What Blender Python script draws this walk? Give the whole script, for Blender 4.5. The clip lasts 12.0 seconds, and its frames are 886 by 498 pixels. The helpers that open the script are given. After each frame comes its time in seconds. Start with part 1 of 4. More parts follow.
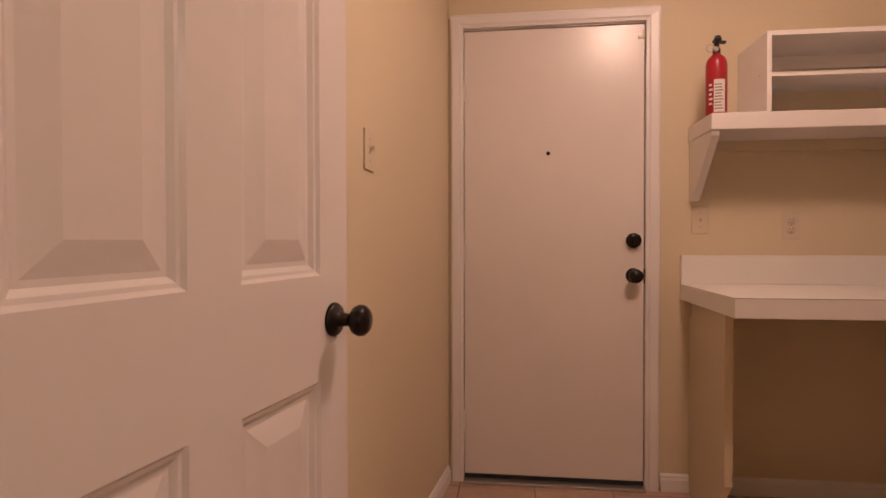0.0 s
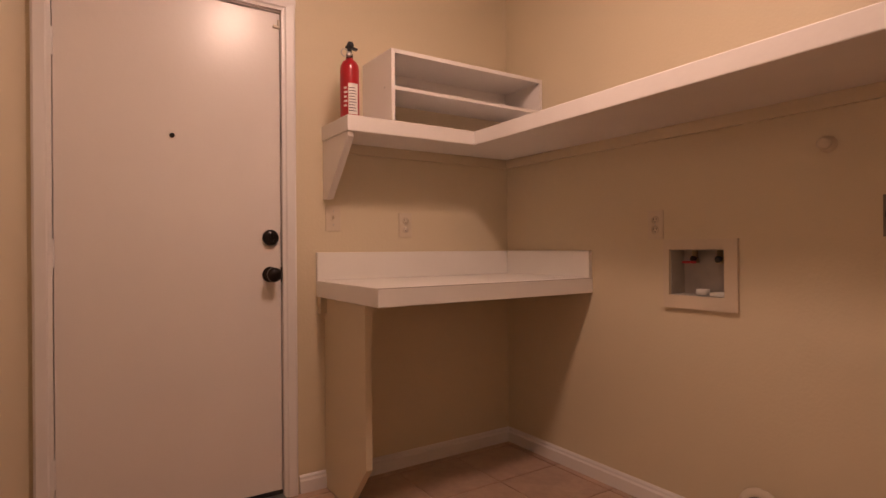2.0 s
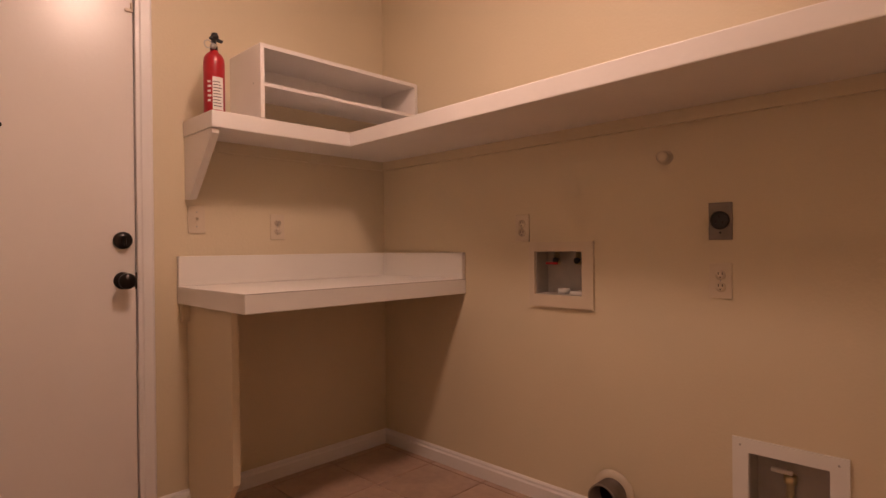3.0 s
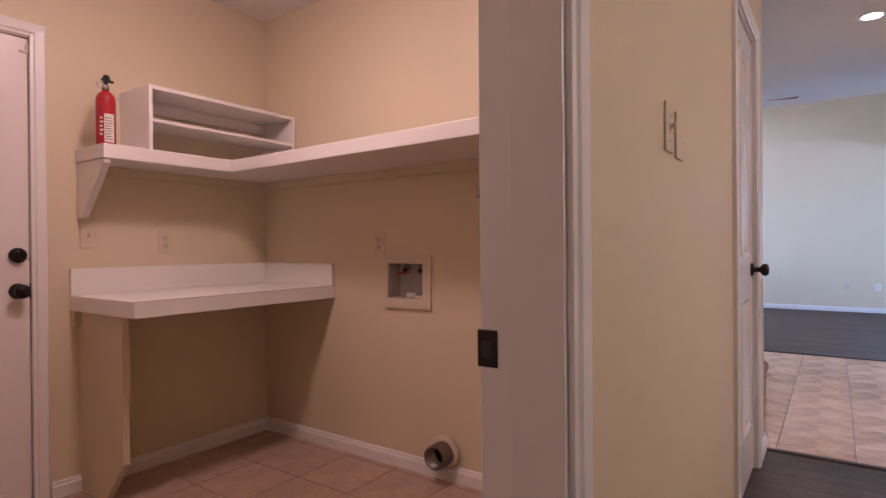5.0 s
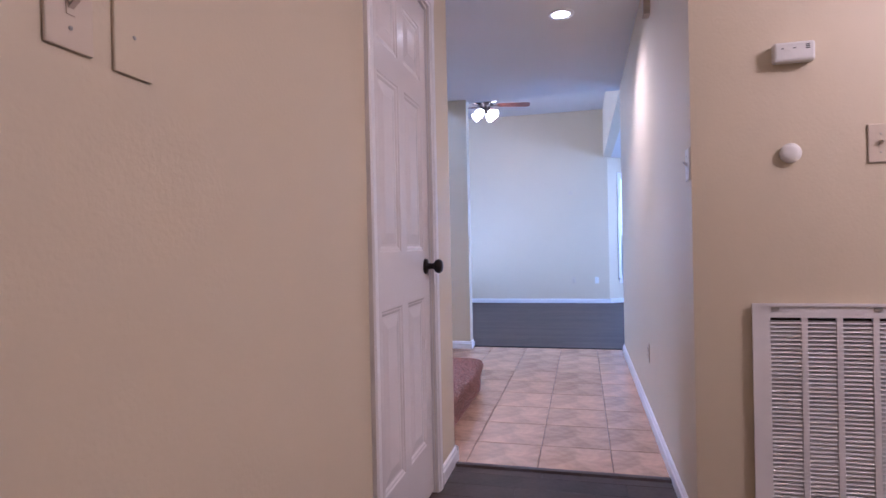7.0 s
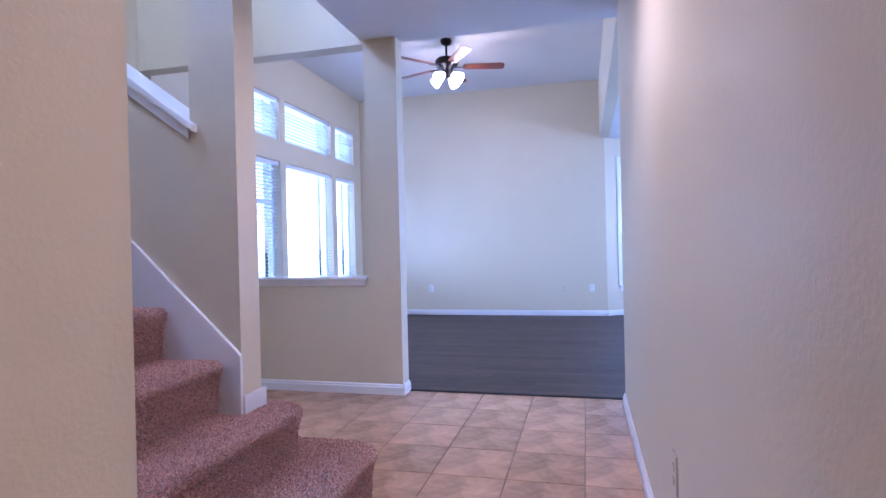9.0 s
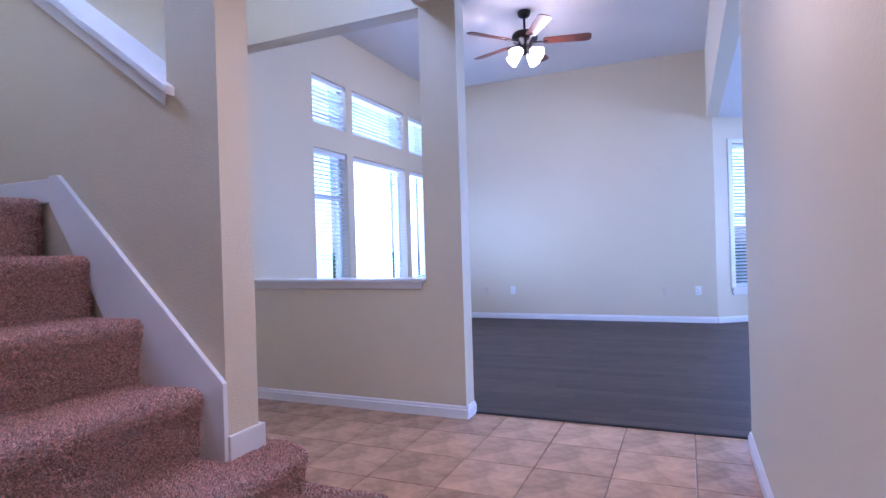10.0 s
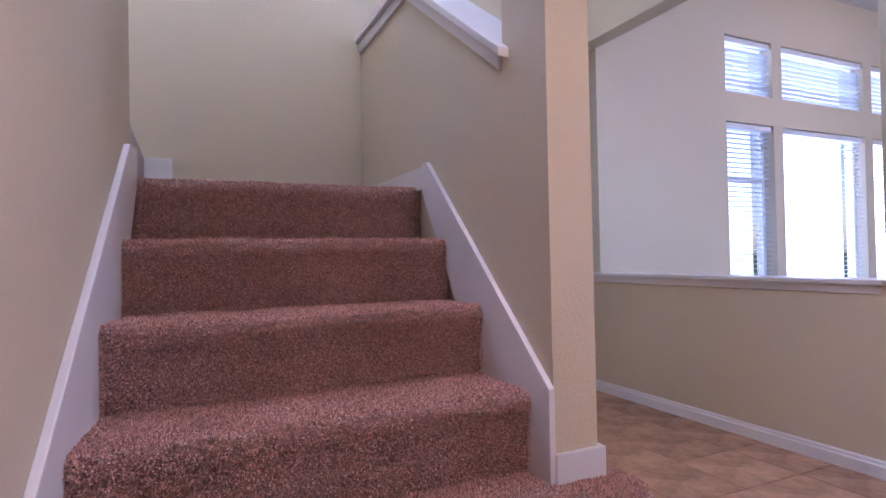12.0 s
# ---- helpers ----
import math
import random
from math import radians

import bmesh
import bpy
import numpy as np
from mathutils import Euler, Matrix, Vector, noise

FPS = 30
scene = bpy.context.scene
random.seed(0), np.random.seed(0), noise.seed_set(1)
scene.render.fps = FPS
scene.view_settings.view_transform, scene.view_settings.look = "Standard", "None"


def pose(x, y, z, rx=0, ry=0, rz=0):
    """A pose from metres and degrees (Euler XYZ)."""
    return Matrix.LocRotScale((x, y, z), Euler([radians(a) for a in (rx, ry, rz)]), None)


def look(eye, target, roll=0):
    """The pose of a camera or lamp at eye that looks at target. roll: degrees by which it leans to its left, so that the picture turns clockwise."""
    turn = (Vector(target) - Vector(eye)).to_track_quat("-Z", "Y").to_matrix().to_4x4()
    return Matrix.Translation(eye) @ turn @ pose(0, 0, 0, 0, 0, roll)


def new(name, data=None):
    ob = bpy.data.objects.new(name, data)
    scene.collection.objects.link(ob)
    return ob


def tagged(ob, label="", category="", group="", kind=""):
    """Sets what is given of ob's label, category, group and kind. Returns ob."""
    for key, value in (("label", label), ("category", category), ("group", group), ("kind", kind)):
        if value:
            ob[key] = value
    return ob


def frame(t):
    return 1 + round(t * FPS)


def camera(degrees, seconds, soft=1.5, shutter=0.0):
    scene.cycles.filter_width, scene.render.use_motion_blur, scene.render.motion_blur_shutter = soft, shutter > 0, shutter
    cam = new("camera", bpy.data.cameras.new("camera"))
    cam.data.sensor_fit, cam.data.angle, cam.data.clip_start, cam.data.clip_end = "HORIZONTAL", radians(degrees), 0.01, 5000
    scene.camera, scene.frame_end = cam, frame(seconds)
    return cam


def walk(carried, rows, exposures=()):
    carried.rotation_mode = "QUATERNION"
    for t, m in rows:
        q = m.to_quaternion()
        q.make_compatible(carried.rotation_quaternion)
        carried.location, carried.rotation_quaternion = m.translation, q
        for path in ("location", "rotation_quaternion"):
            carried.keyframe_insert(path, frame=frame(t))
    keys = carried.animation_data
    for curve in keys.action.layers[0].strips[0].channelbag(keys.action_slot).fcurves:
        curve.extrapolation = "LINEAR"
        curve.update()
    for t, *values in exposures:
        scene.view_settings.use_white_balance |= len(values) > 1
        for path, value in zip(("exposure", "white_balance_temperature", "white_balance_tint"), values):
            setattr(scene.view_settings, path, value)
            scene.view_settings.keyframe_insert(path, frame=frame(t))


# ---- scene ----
cam = camera(77.0, 12.0)
PATH = [
    (0, (0.346, 0.353, 1.091), (0.104, 2.338, 1.059), -0.1),
    (0.5, (0.281, 0.458, 1.068), (0.469, 2.449, 1.046), -0.3),
    (1, (0.2, 0.518, 1.052), (0.791, 2.429, 1.037), -0.4),
    (1.5, (0.183, 0.534, 1.051), (1.046, 2.338, 1.032), -0.4),
    (2, (0.202, 0.539, 1.039), (1.303, 2.209, 1.036), -0.4),
    (2.5, (0.228, 0.505, 1.044), (1.51, 2.04, 1.039), -0.5),
    (3, (0.229, 0.514, 1.049), (1.651, 1.921, 1.043), -0.6),
    (3.2, (0.24, 0.5, 1.042), (1.692, 1.883, 1.042), -0.5),
    (4.8, (0.001, 0.051, 1.115), (1.572, 1.289, 1.108), -0.5),
    (5, (-0.023, 0.002, 1.109), (1.612, 1.154, 1.101), -0.5),
    (5.5, (-0.03, -0.087, 1.092), (1.76, 0.806, 1.09), -0.7),
    (6, (0.083, -0.167, 1.071), (1.972, 0.489, 1.068), -0.9),
    (6.5, (0.389, -0.268, 1.066), (2.314, 0.275, 1.059), -1.1),
    (7, (0.783, -0.31, 1.066), (2.723, 0.176, 1.058), -1.2),
    (7.5, (1.264, -0.352, 1.099), (3.223, 0.053, 1.086), -0.8),
    (7.7, (1.469, -0.381, 1.09), (3.432, 0.003, 1.078), -0.9),
    (9.3, (2.864, -0.452, 1.05), (4.777, 0.131, 1.046), -1.7),
    (9.5, (2.989, -0.454, 1.041), (4.873, 0.217, 1.04), -1.6),
    (10, (3.312, -0.411, 1.041), (5.146, 0.387, 1.04), -1.7),
    (10.5, (3.548, -0.376, 1.012), (5.234, 0.7, 1.016), -2.0),
    (11, (3.689, -0.328, 0.999), (5.087, 1.103, 1.014), -1.9),
    (11.5, (3.743, -0.302, 0.986), (4.824, 1.38, 1.014), -1.4),
    (12, (3.762, -0.281, 0.987), (4.599, 1.536, 1.018), -1.1),
]
EXPO = [(0.0, 0.11, 6250, 18), (3.5, 0.11, 6250, 18), (5.5, 0.22, 4900, 27), (6.5, 0.26, 4700, 29), (7.7, 0.36, 4600, 28), (9.4, 0.25, 4600, 31), (10.5, 0.16, 4780, 33), (11.2, 0.12, 5000, 34), (12.0, 0.08, 5400, 37)]
walk(cam, [(t, look(eye, target, roll)) for t, eye, target, roll in PATH], EXPO)

# ---- light ----
world = bpy.data.worlds.new("sky_world")
scene.world = world
world.use_nodes = True
wn = world.node_tree
sky = wn.nodes.new("ShaderNodeTexSky")
sky.sky_type, sky.sun_disc = "NISHITA", False
sky.sun_elevation, sky.sun_rotation = radians(50), radians(200)
wn.links.new(sky.outputs[0], wn.nodes["Background"].inputs[0])
wn.nodes["Background"].inputs[1].default_value = 0.15


def lamp(name, kind, m, watts, color, size=0.1, size_y=None):
    data = bpy.data.lights.new(name, kind)
    data.energy, data.color = watts, color
    if kind == "AREA":
        data.size = size
        if size_y:
            data.shape, data.size_y = "RECTANGLE", size_y
    else:
        data.shadow_soft_size = size
    ob = new(name, data)
    ob.matrix_world = m
    return ob


WARM, CAN, DAY = (1.0, 0.655, 0.475), (1.0, 0.80, 0.64), (0.57, 0.74, 1.0)
lamp("laundry_bulb", "POINT", pose(1.0, 1.64, 2.36), 13, WARM, 0.13)
lamp("laundry_dome", "AREA", pose(1.0, 1.64, 2.46), 11, WARM, 0.26).data.shape = "DISK"
lamp("kitchen_bulb", "POINT", pose(2.0, -2.3, 2.36), 66, (1.0, 0.74, 0.54), 0.12)
lamp("kitchen_bulb", "POINT", pose(-1.6, -0.9, 2.36), 9, (1.0, 0.74, 0.54), 0.12)
can = lamp("can_bulb", "SPOT", pose(4.56, -0.2, 2.545), 74, CAN, 0.05)
can.data.spot_size, can.data.spot_blend = radians(140), 0.9
SUN = bpy.data.lights.new("sun", "SUN")
SUN.energy, SUN.angle, SUN.color = 2.5, radians(0.5), (1.0, 0.94, 0.85)
new("sun", SUN).matrix_world = look((0, -20, 24), (0, 0, 0))
# daylight in the window openings
WX = [(8.03, 8.65), (8.78, 10.06), (10.20, 10.85)]
WY = 3.055
WZ = [(0.62, 2.13), (2.385, 2.89)]
for (wx0, wx1) in WX:
    for (wz0, wz1), watts in zip(WZ, (37, 10)):
        lamp("window_daylight", "AREA", pose((wx0 + wx1) / 2, WY + 0.24, (wz0 + wz1) / 2, -90), watts * (wx1 - wx0) * (0.35 if wx0 < 8.5 and wz0 < 2 else 1.0), DAY, wx1 - wx0, wz1 - wz0)

# ---- materials ----


def mat(name, color, rough=0.6, var=0.08, scale=3.0, bump=0.0, bump_scale=100.0, metal=0.0, spec=0.5, fine=0.0, coat=0.0, island=0.0, obrand=0.0):
    """A principled surface with broad and fine variation of tone, and relief in metres."""
    m = bpy.data.materials.new(name)
    m.use_nodes = True
    t, p = m.node_tree, m.node_tree.nodes["Principled BSDF"]
    p.inputs["Roughness"].default_value, p.inputs["Metallic"].default_value = rough, metal
    p.inputs["Specular IOR Level"].default_value = spec
    p.inputs["Coat Weight"].default_value = coat
    co = t.nodes.new("ShaderNodeTexCoord")
    n1 = t.nodes.new("ShaderNodeTexNoise")
    n1.inputs["Scale"].default_value, n1.inputs["Detail"].default_value = scale, 5
    t.links.new(co.outputs["Object"], n1.inputs["Vector"])
    n2 = t.nodes.new("ShaderNodeTexNoise")
    n2.inputs["Scale"].default_value, n2.inputs["Detail"].default_value = bump_scale, 3
    t.links.new(co.outputs["Object"], n2.inputs["Vector"])
    add = t.nodes.new("ShaderNodeMath")
    add.operation = "MULTIPLY_ADD"
    t.links.new(n2.outputs["Fac"], add.inputs[0])
    add.inputs[1].default_value = fine
    t.links.new(n1.outputs["Fac"], add.inputs[2])
    last = add.outputs[0]
    if obrand:
        oi = t.nodes.new("ShaderNodeObjectInfo")
        a2 = t.nodes.new("ShaderNodeMath")
        a2.operation = "MULTIPLY_ADD"
        t.links.new(oi.outputs["Random"], a2.inputs[0])
        a2.inputs[1].default_value = obrand
        t.links.new(last, a2.inputs[2])
        last = a2.outputs[0]
    if island:
        ge = t.nodes.new("ShaderNodeNewGeometry")
        a2 = t.nodes.new("ShaderNodeMath")
        a2.operation = "MULTIPLY_ADD"
        t.links.new(ge.outputs["Random Per Island"], a2.inputs[0])
        a2.inputs[1].default_value = island
        t.links.new(last, a2.inputs[2])
        last = a2.outputs[0]
    r = t.nodes.new("ShaderNodeMapRange")
    mid = 0.5 + fine / 2 + obrand / 2 + island / 2
    r.inputs[1].default_value, r.inputs[2].default_value = mid - 0.35, mid + 0.35
    r.inputs[3].default_value, r.inputs[4].default_value = 1 - var, 1 + var
    t.links.new(last, r.inputs[0])
    mul = t.nodes.new("ShaderNodeVectorMath")
    mul.operation = "SCALE"
    mul.inputs[0].default_value = color
    t.links.new(r.outputs[0], mul.inputs["Scale"])
    t.links.new(mul.outputs[0], p.inputs["Base Color"])
    if bump:
        b = t.nodes.new("ShaderNodeBump")
        b.inputs["Strength"].default_value, b.inputs["Distance"].default_value = 1.0, bump
        t.links.new(n2.outputs["Fac"], b.inputs["Height"])
        t.links.new(b.outputs[0], p.inputs["Normal"])
    return m


def glow(name, color, strength):
    m = bpy.data.materials.new(name)
    m.use_nodes = True
    p = m.node_tree.nodes["Principled BSDF"]
    p.inputs["Base Color"].default_value = (*color, 1)
    p.inputs["Emission Color"].default_value, p.inputs["Emission Strength"].default_value = (*color, 1), strength
    return m


M_WALL = mat("beige_paint", (0.648, 0.556, 0.397), 0.5, 0.035, 1.2, 0.0008, 95, spec=0.35)
M_STIPPLE = mat("stippled_beige_paint", (0.648, 0.556, 0.397), 0.5, 0.035, 1.2, 0.0020, 130, spec=0.35)
M_CEIL = mat("ceiling_paint", (0.72, 0.70, 0.68), 0.8, 0.03, 1.5, 0.0012, 70)
M_TRIM = mat("white_gloss_paint", (0.76, 0.73, 0.72), 0.30, 0.03, 4, 0.0003, 40)
M_DOOR = mat("white_door_paint", (0.75, 0.70, 0.685), 0.22, 0.03, 3, 0.0003, 60)
M_SLAB = mat("cream_door_paint", (0.75, 0.695, 0.66), 0.26, 0.03, 3, 0.0004, 50)
M_SHELF = mat("white_shelf_paint", (0.77, 0.73, 0.70), 0.4, 0.04, 4, 0.0004, 50)
M_LAM = mat("white_laminate", (0.78, 0.75, 0.71), 0.35, 0.03, 4, 0.0, 50)
M_BRONZE = mat("dark_bronze", (0.022, 0.018, 0.017), 0.28, 0.2, 8, 0.0, 50, metal=0.7)
M_STEEL = mat("dull_steel", (0.45, 0.44, 0.42), 0.35, 0.12, 9, 0.0, 60, metal=0.9)
M_DPLATE = mat("tarnished_steel_plate", (0.20, 0.17, 0.15), 0.5, 0.2, 20, metal=0.4)
M_BLACK = mat("black_plastic", (0.015, 0.015, 0.016), 0.45, 0.1, 8)
M_PLATE = mat("almond_plate", (0.62, 0.525, 0.40), 0.4, 0.03, 6)
M_WPLATE = mat("white_plastic", (0.74, 0.72, 0.68), 0.4, 0.03, 6)
M_RED = mat("red_enamel", (0.38, 0.012, 0.02), 0.28, 0.05, 6)
M_PAPER = mat("label_paper", (0.72, 0.68, 0.64), 0.5, 0.05, 20)
M_INK = mat("label_ink", (0.12, 0.08, 0.10), 0.6, 0.1, 20)
M_BRASS = mat("valve_brass", (0.52, 0.42, 0.24), 0.35, 0.1, 9, metal=0.8)
M_TUB = mat("grey_white_box_plastic", (0.42, 0.38, 0.34), 0.5, 0.15, 14)
M_HOSE = mat("tarnished_duct_metal", (0.22, 0.19, 0.17), 0.4, 0.25, 20, metal=0.8)
M_TILE = mat("travertine_tile", (0.45, 0.265, 0.16), 0.27, 0.55, 6, 0.0006, 28, fine=0.35, obrand=0.22)
M_LTILE = mat("laundry_tile", (0.44, 0.30, 0.225), 0.35, 0.25, 7, 0.0006, 28, fine=0.3, obrand=0.18)
M_GROUT = mat("grout", (0.21, 0.14, 0.10), 0.9, 0.1, 20)
M_WOOD = mat("dark_laminate_plank", (0.062, 0.043, 0.037), 0.48, 0.4, 5, 0.0006, 45, fine=0.5, obrand=0.5, spec=0.2)
M_GAP = mat("plank_gap", (0.015, 0.012, 0.012), 0.7, 0.1, 10)
M_PILE = mat("brown_carpet", (0.45, 0.28, 0.24), 0.95, 0.40, 40, 0.010, 150, spec=0.1, fine=0.9)
M_TUFT = mat("brown_carpet_tuft", (0.62, 0.375, 0.315), 0.9, 0.46, 120, 0, 60, spec=0.1, island=0.7)
for pile_mat in (M_PILE, M_TUFT):
    pn = pile_mat.node_tree.nodes["Principled BSDF"]
    pn.inputs["Sheen Weight"].default_value, pn.inputs["Sheen Roughness"].default_value = 1.0, 0.4
M_BLIND = mat("white_blind_slat", (0.74, 0.75, 0.76), 0.45, 0.03, 5)
M_FRAME = mat("window_vinyl", (0.78, 0.78, 0.78), 0.4, 0.03, 5)
M_BLADE = mat("cherry_fan_blade", (0.105, 0.030, 0.018), 0.3, 0.4, 14, 0, 50, fine=0.4)
M_GRASS = mat("lawn", (0.06, 0.10, 0.035), 0.9, 0.4, 2, 0.01, 30)
M_FENCE = mat("weathered_fence", (0.28, 0.24, 0.20), 0.8, 0.25, 6)
M_BULB = glow("lit_glass", (1.0, 0.86, 0.72), 14)
M_CAN = glow("lit_can_lens", (1.0, 0.88, 0.74), 12)
M_GLASS = bpy.data.materials.new("window_glass")
M_GLASS.use_nodes = True
gp = M_GLASS.node_tree.nodes["Principled BSDF"]
gp.inputs["Transmission Weight"].default_value, gp.inputs["Roughness"].default_value, gp.inputs["IOR"].default_value = 1.0, 0.0, 1.02

# ---- mesh helpers ----


def box(bm, x0, y0, z0, x1, y1, z1, bevel=0.0):
    vs = [bm.verts.new(c) for c in ((x0, y0, z0), (x1, y0, z0), (x1, y1, z0), (x0, y1, z0), (x0, y0, z1), (x1, y0, z1), (x1, y1, z1), (x0, y1, z1))]
    fs = [bm.faces.new([vs[i] for i in q]) for q in ((3, 2, 1, 0), (4, 5, 6, 7), (0, 1, 5, 4), (1, 2, 6, 5), (2, 3, 7, 6), (3, 0, 4, 7))]
    if bevel:
        bmesh.ops.bevel(bm, geom=list({e for f in fs for e in f.edges}), offset=bevel, segments=2, affect="EDGES", profile=0.5)
    return vs


def boxes(*rows, bevel=0.0):
    bm = bmesh.new()
    for r in rows:
        box(bm, *r, bevel=bevel)
    return bm


def prism(points, axis, a0, a1, bevel=0.0):
    """A flat outline in the other two axes, drawn out along axis."""
    bm = bmesh.new()

    def put(p, a):
        return {"x": (a, p[0], p[1]), "y": (p[0], a, p[1]), "z": (p[0], p[1], a)}[axis]
    lo, hi = [bm.verts.new(put(p, a0)) for p in points], [bm.verts.new(put(p, a1)) for p in points]
    bm.faces.new(lo)
    bm.faces.new(hi[::-1])
    n = len(points)
    for i in range(n):
        bm.faces.new((lo[i], hi[i], hi[(i + 1) % n], lo[(i + 1) % n]))
    bmesh.ops.recalc_face_normals(bm, faces=bm.faces)
    if bevel:
        bmesh.ops.bevel(bm, geom=list(bm.edges), offset=bevel, segments=2, affect="EDGES", profile=0.5)
    return bm


def lathe(profile, m=None, n=24):
    """Rings (radius, height) turned about z, then set by the pose m."""
    bm = bmesh.new()
    rings = []
    for r, h in profile:
        rings.append([bm.verts.new((max(r, 1e-4) * math.cos(2 * math.pi * i / n), max(r, 1e-4) * math.sin(2 * math.pi * i / n), h)) for i in range(n)])
    for a, b in zip(rings, rings[1:]):
        for i in range(n):
            bm.faces.new((a[i], a[(i + 1) % n], b[(i + 1) % n], b[i]))
    bm.faces.new(rings[0][::-1])
    bm.faces.new(rings[-1])
    if m is not None:
        bm.transform(m)
    for f in bm.faces:
        f.smooth = True
    return bm


BASES = {}


def thing(name, base, label, category, group="", kind=""):
    ob = new(name)
    ob.location = base
    ob.empty_display_size = 0.1
    BASES[ob.name] = Vector(base)
    return tagged(ob, label, category, group, kind)


def mesh_of(name, bm, material):
    me = bpy.data.meshes.new(name)
    bm.to_mesh(me)
    bm.free()
    me.materials.append(material)
    return me


def part(name, bm, material, parent, label=""):
    """One mesh under a thing or part; bm is in world metres."""
    base = BASES[parent.name]
    bm.transform(Matrix.Translation(-base))
    ob = new(name, mesh_of(name, bm, material))
    ob.parent = parent
    BASES[ob.name] = base
    return tagged(ob, label)


def single(name, bm, material, label="", category="", kind="", group=""):
    ob = new(name, mesh_of(name, bm, material))
    BASES[ob.name] = Vector((0, 0, 0))
    return tagged(ob, label, category, group, kind)


def setting(name, bm, material, label="", category=""):
    return single(name, bm, material, label or name.replace("_", " "), category or name.split("_")[0], "structure")


def wall_mesh(axis, f0, f1, a0, a1, z0, z1, holes=()):
    """A wall between the faces f0 and f1 of one axis, running a0..a1 along the other, with through openings (a0, a1, z0, z1)."""
    us = sorted({a0, a1, *[h[0] for h in holes], *[h[1] for h in holes]})
    zs = sorted({z0, z1, *[h[2] for h in holes], *[h[3] for h in holes]})
    us, zs = [u for u in us if a0 <= u <= a1], [z for z in zs if z0 <= z <= z1]

    def solid(i, j):
        if not (0 <= i < len(us) - 1 and 0 <= j < len(zs) - 1):
            return False
        u, z = (us[i] + us[i + 1]) / 2, (zs[j] + zs[j + 1]) / 2
        return not any(h[0] < u < h[1] and h[2] < z < h[3] for h in holes)
    bm = bmesh.new()
    made = {}

    def v(f, u, z):
        key = (f, u, z)
        if key not in made:
            made[key] = bm.verts.new((f, u, z) if axis == "x" else (u, f, z))
        return made[key]
    for i in range(len(us) - 1):
        for j in range(len(zs) - 1):
            if not solid(i, j):
                continue
            u0, u1, c0, c1 = us[i], us[i + 1], zs[j], zs[j + 1]
            bm.faces.new((v(f0, u0, c0), v(f0, u1, c0), v(f0, u1, c1), v(f0, u0, c1)))
            bm.faces.new((v(f1, u0, c0), v(f1, u0, c1), v(f1, u1, c1), v(f1, u1, c0)))
            for di, dj, q in ((-1, 0, ((u0, c0), (u0, c1))), (1, 0, ((u1, c0), (u1, c1))), (0, -1, ((u0, c0), (u1, c0))), (0, 1, ((u0, c1), (u1, c1)))):
                if not solid(i + di, j + dj):
                    bm.faces.new((v(f0, *q[0]), v(f0, *q[1]), v(f1, *q[1]), v(f1, *q[0])))
    bmesh.ops.recalc_face_normals(bm, faces=bm.faces)
    return bm


# ---- plan ----
BACK, RIGHT, HALLY, HALLR, GRX = 2.86, 2.15, 0.325, -0.69, 2.92
STX, STL, POSTY, HWX, FARX = 4.59, 3.605, 0.875, 6.475, 11.13
CEIL, LIVC, FOYC = 2.588, 3.46, 5.2
TILE0 = 3.43
TX = HWX + 0.135

# ---- walls ----
setting("wall_laundry_back", wall_mesh("y", BACK, BACK + 0.14, -0.25, RIGHT + 0.12, 0, CEIL, [(0.125, 0.935, 0.0, 2.04)]), M_WALL)
setting("wall_laundry_right", wall_mesh("x", RIGHT, RIGHT + 0.12, 0.445, BACK, 0, CEIL, [(1.646, 1.872, 0.85, 1.03), (0.85, 1.068, 0.17, 0.396)]), M_WALL)
setting("wall_laundry_left", prism([(-0.36, 0.445), (-0.24, 0.445), (0.065, BACK), (-0.055, BACK)], "z", 0, CEIL), M_WALL)
setting("wall_laundry_return", boxes((-0.24, 0.446, 0, -0.128, 0.683, CEIL)), M_WALL)
setting("wall_hall", wall_mesh("y", HALLY, HALLY + 0.12, -3.0, 3.36, 0, CEIL, [(-0.075, 0.765, 0, 2.06), (2.425, 3.115, 0, 2.11)]), M_WALL)
setting("wall_stair_left", prism([(3.36, HALLY), (3.472, HALLY), (STL, 1.70), (3.36, 1.70)], "z", 0, CEIL + 0.2), M_WALL)
setting("wall_hall_right", wall_mesh("y", HALLR - 0.13, HALLR, GRX, 6.47, 0, CEIL), M_WALL)
setting("wall_return_grille", wall_mesh("x", GRX, GRX + 0.13, -4.0, HALLR - 0.13, 0, CEIL, [(-1.47, -0.915, 0.135, 0.815)]), M_WALL)
setting("wall_kitchen_south", wall_mesh("y", -4.12, -4.0, -3.0, GRX + 0.13, 0, CEIL), M_WALL)
setting("wall_kitchen_west", wall_mesh("x", -3.12, -3.0, -4.12, HALLY + 0.12, 0, CEIL), M_WALL)
# screen added behind the upper flight to cover an overlit patch
setting("wall_flight_end", wall_mesh("x", 2.46, 2.56, 1.70, 2.48, 0, CEIL + 0.2), M_WALL)
# two unseen walls, added to stop sun and sky leaking into the stair well
setting("wall_loft_south", wall_mesh("y", 0.32, 0.44, 2.28, STL + 0.12, CEIL + 0.2, FOYC), M_WALL)
setting("wall_loft_east", wall_mesh("x", STL, STL + 0.12, 0.44, 0.99, CEIL + 0.2, FOYC), M_WALL)
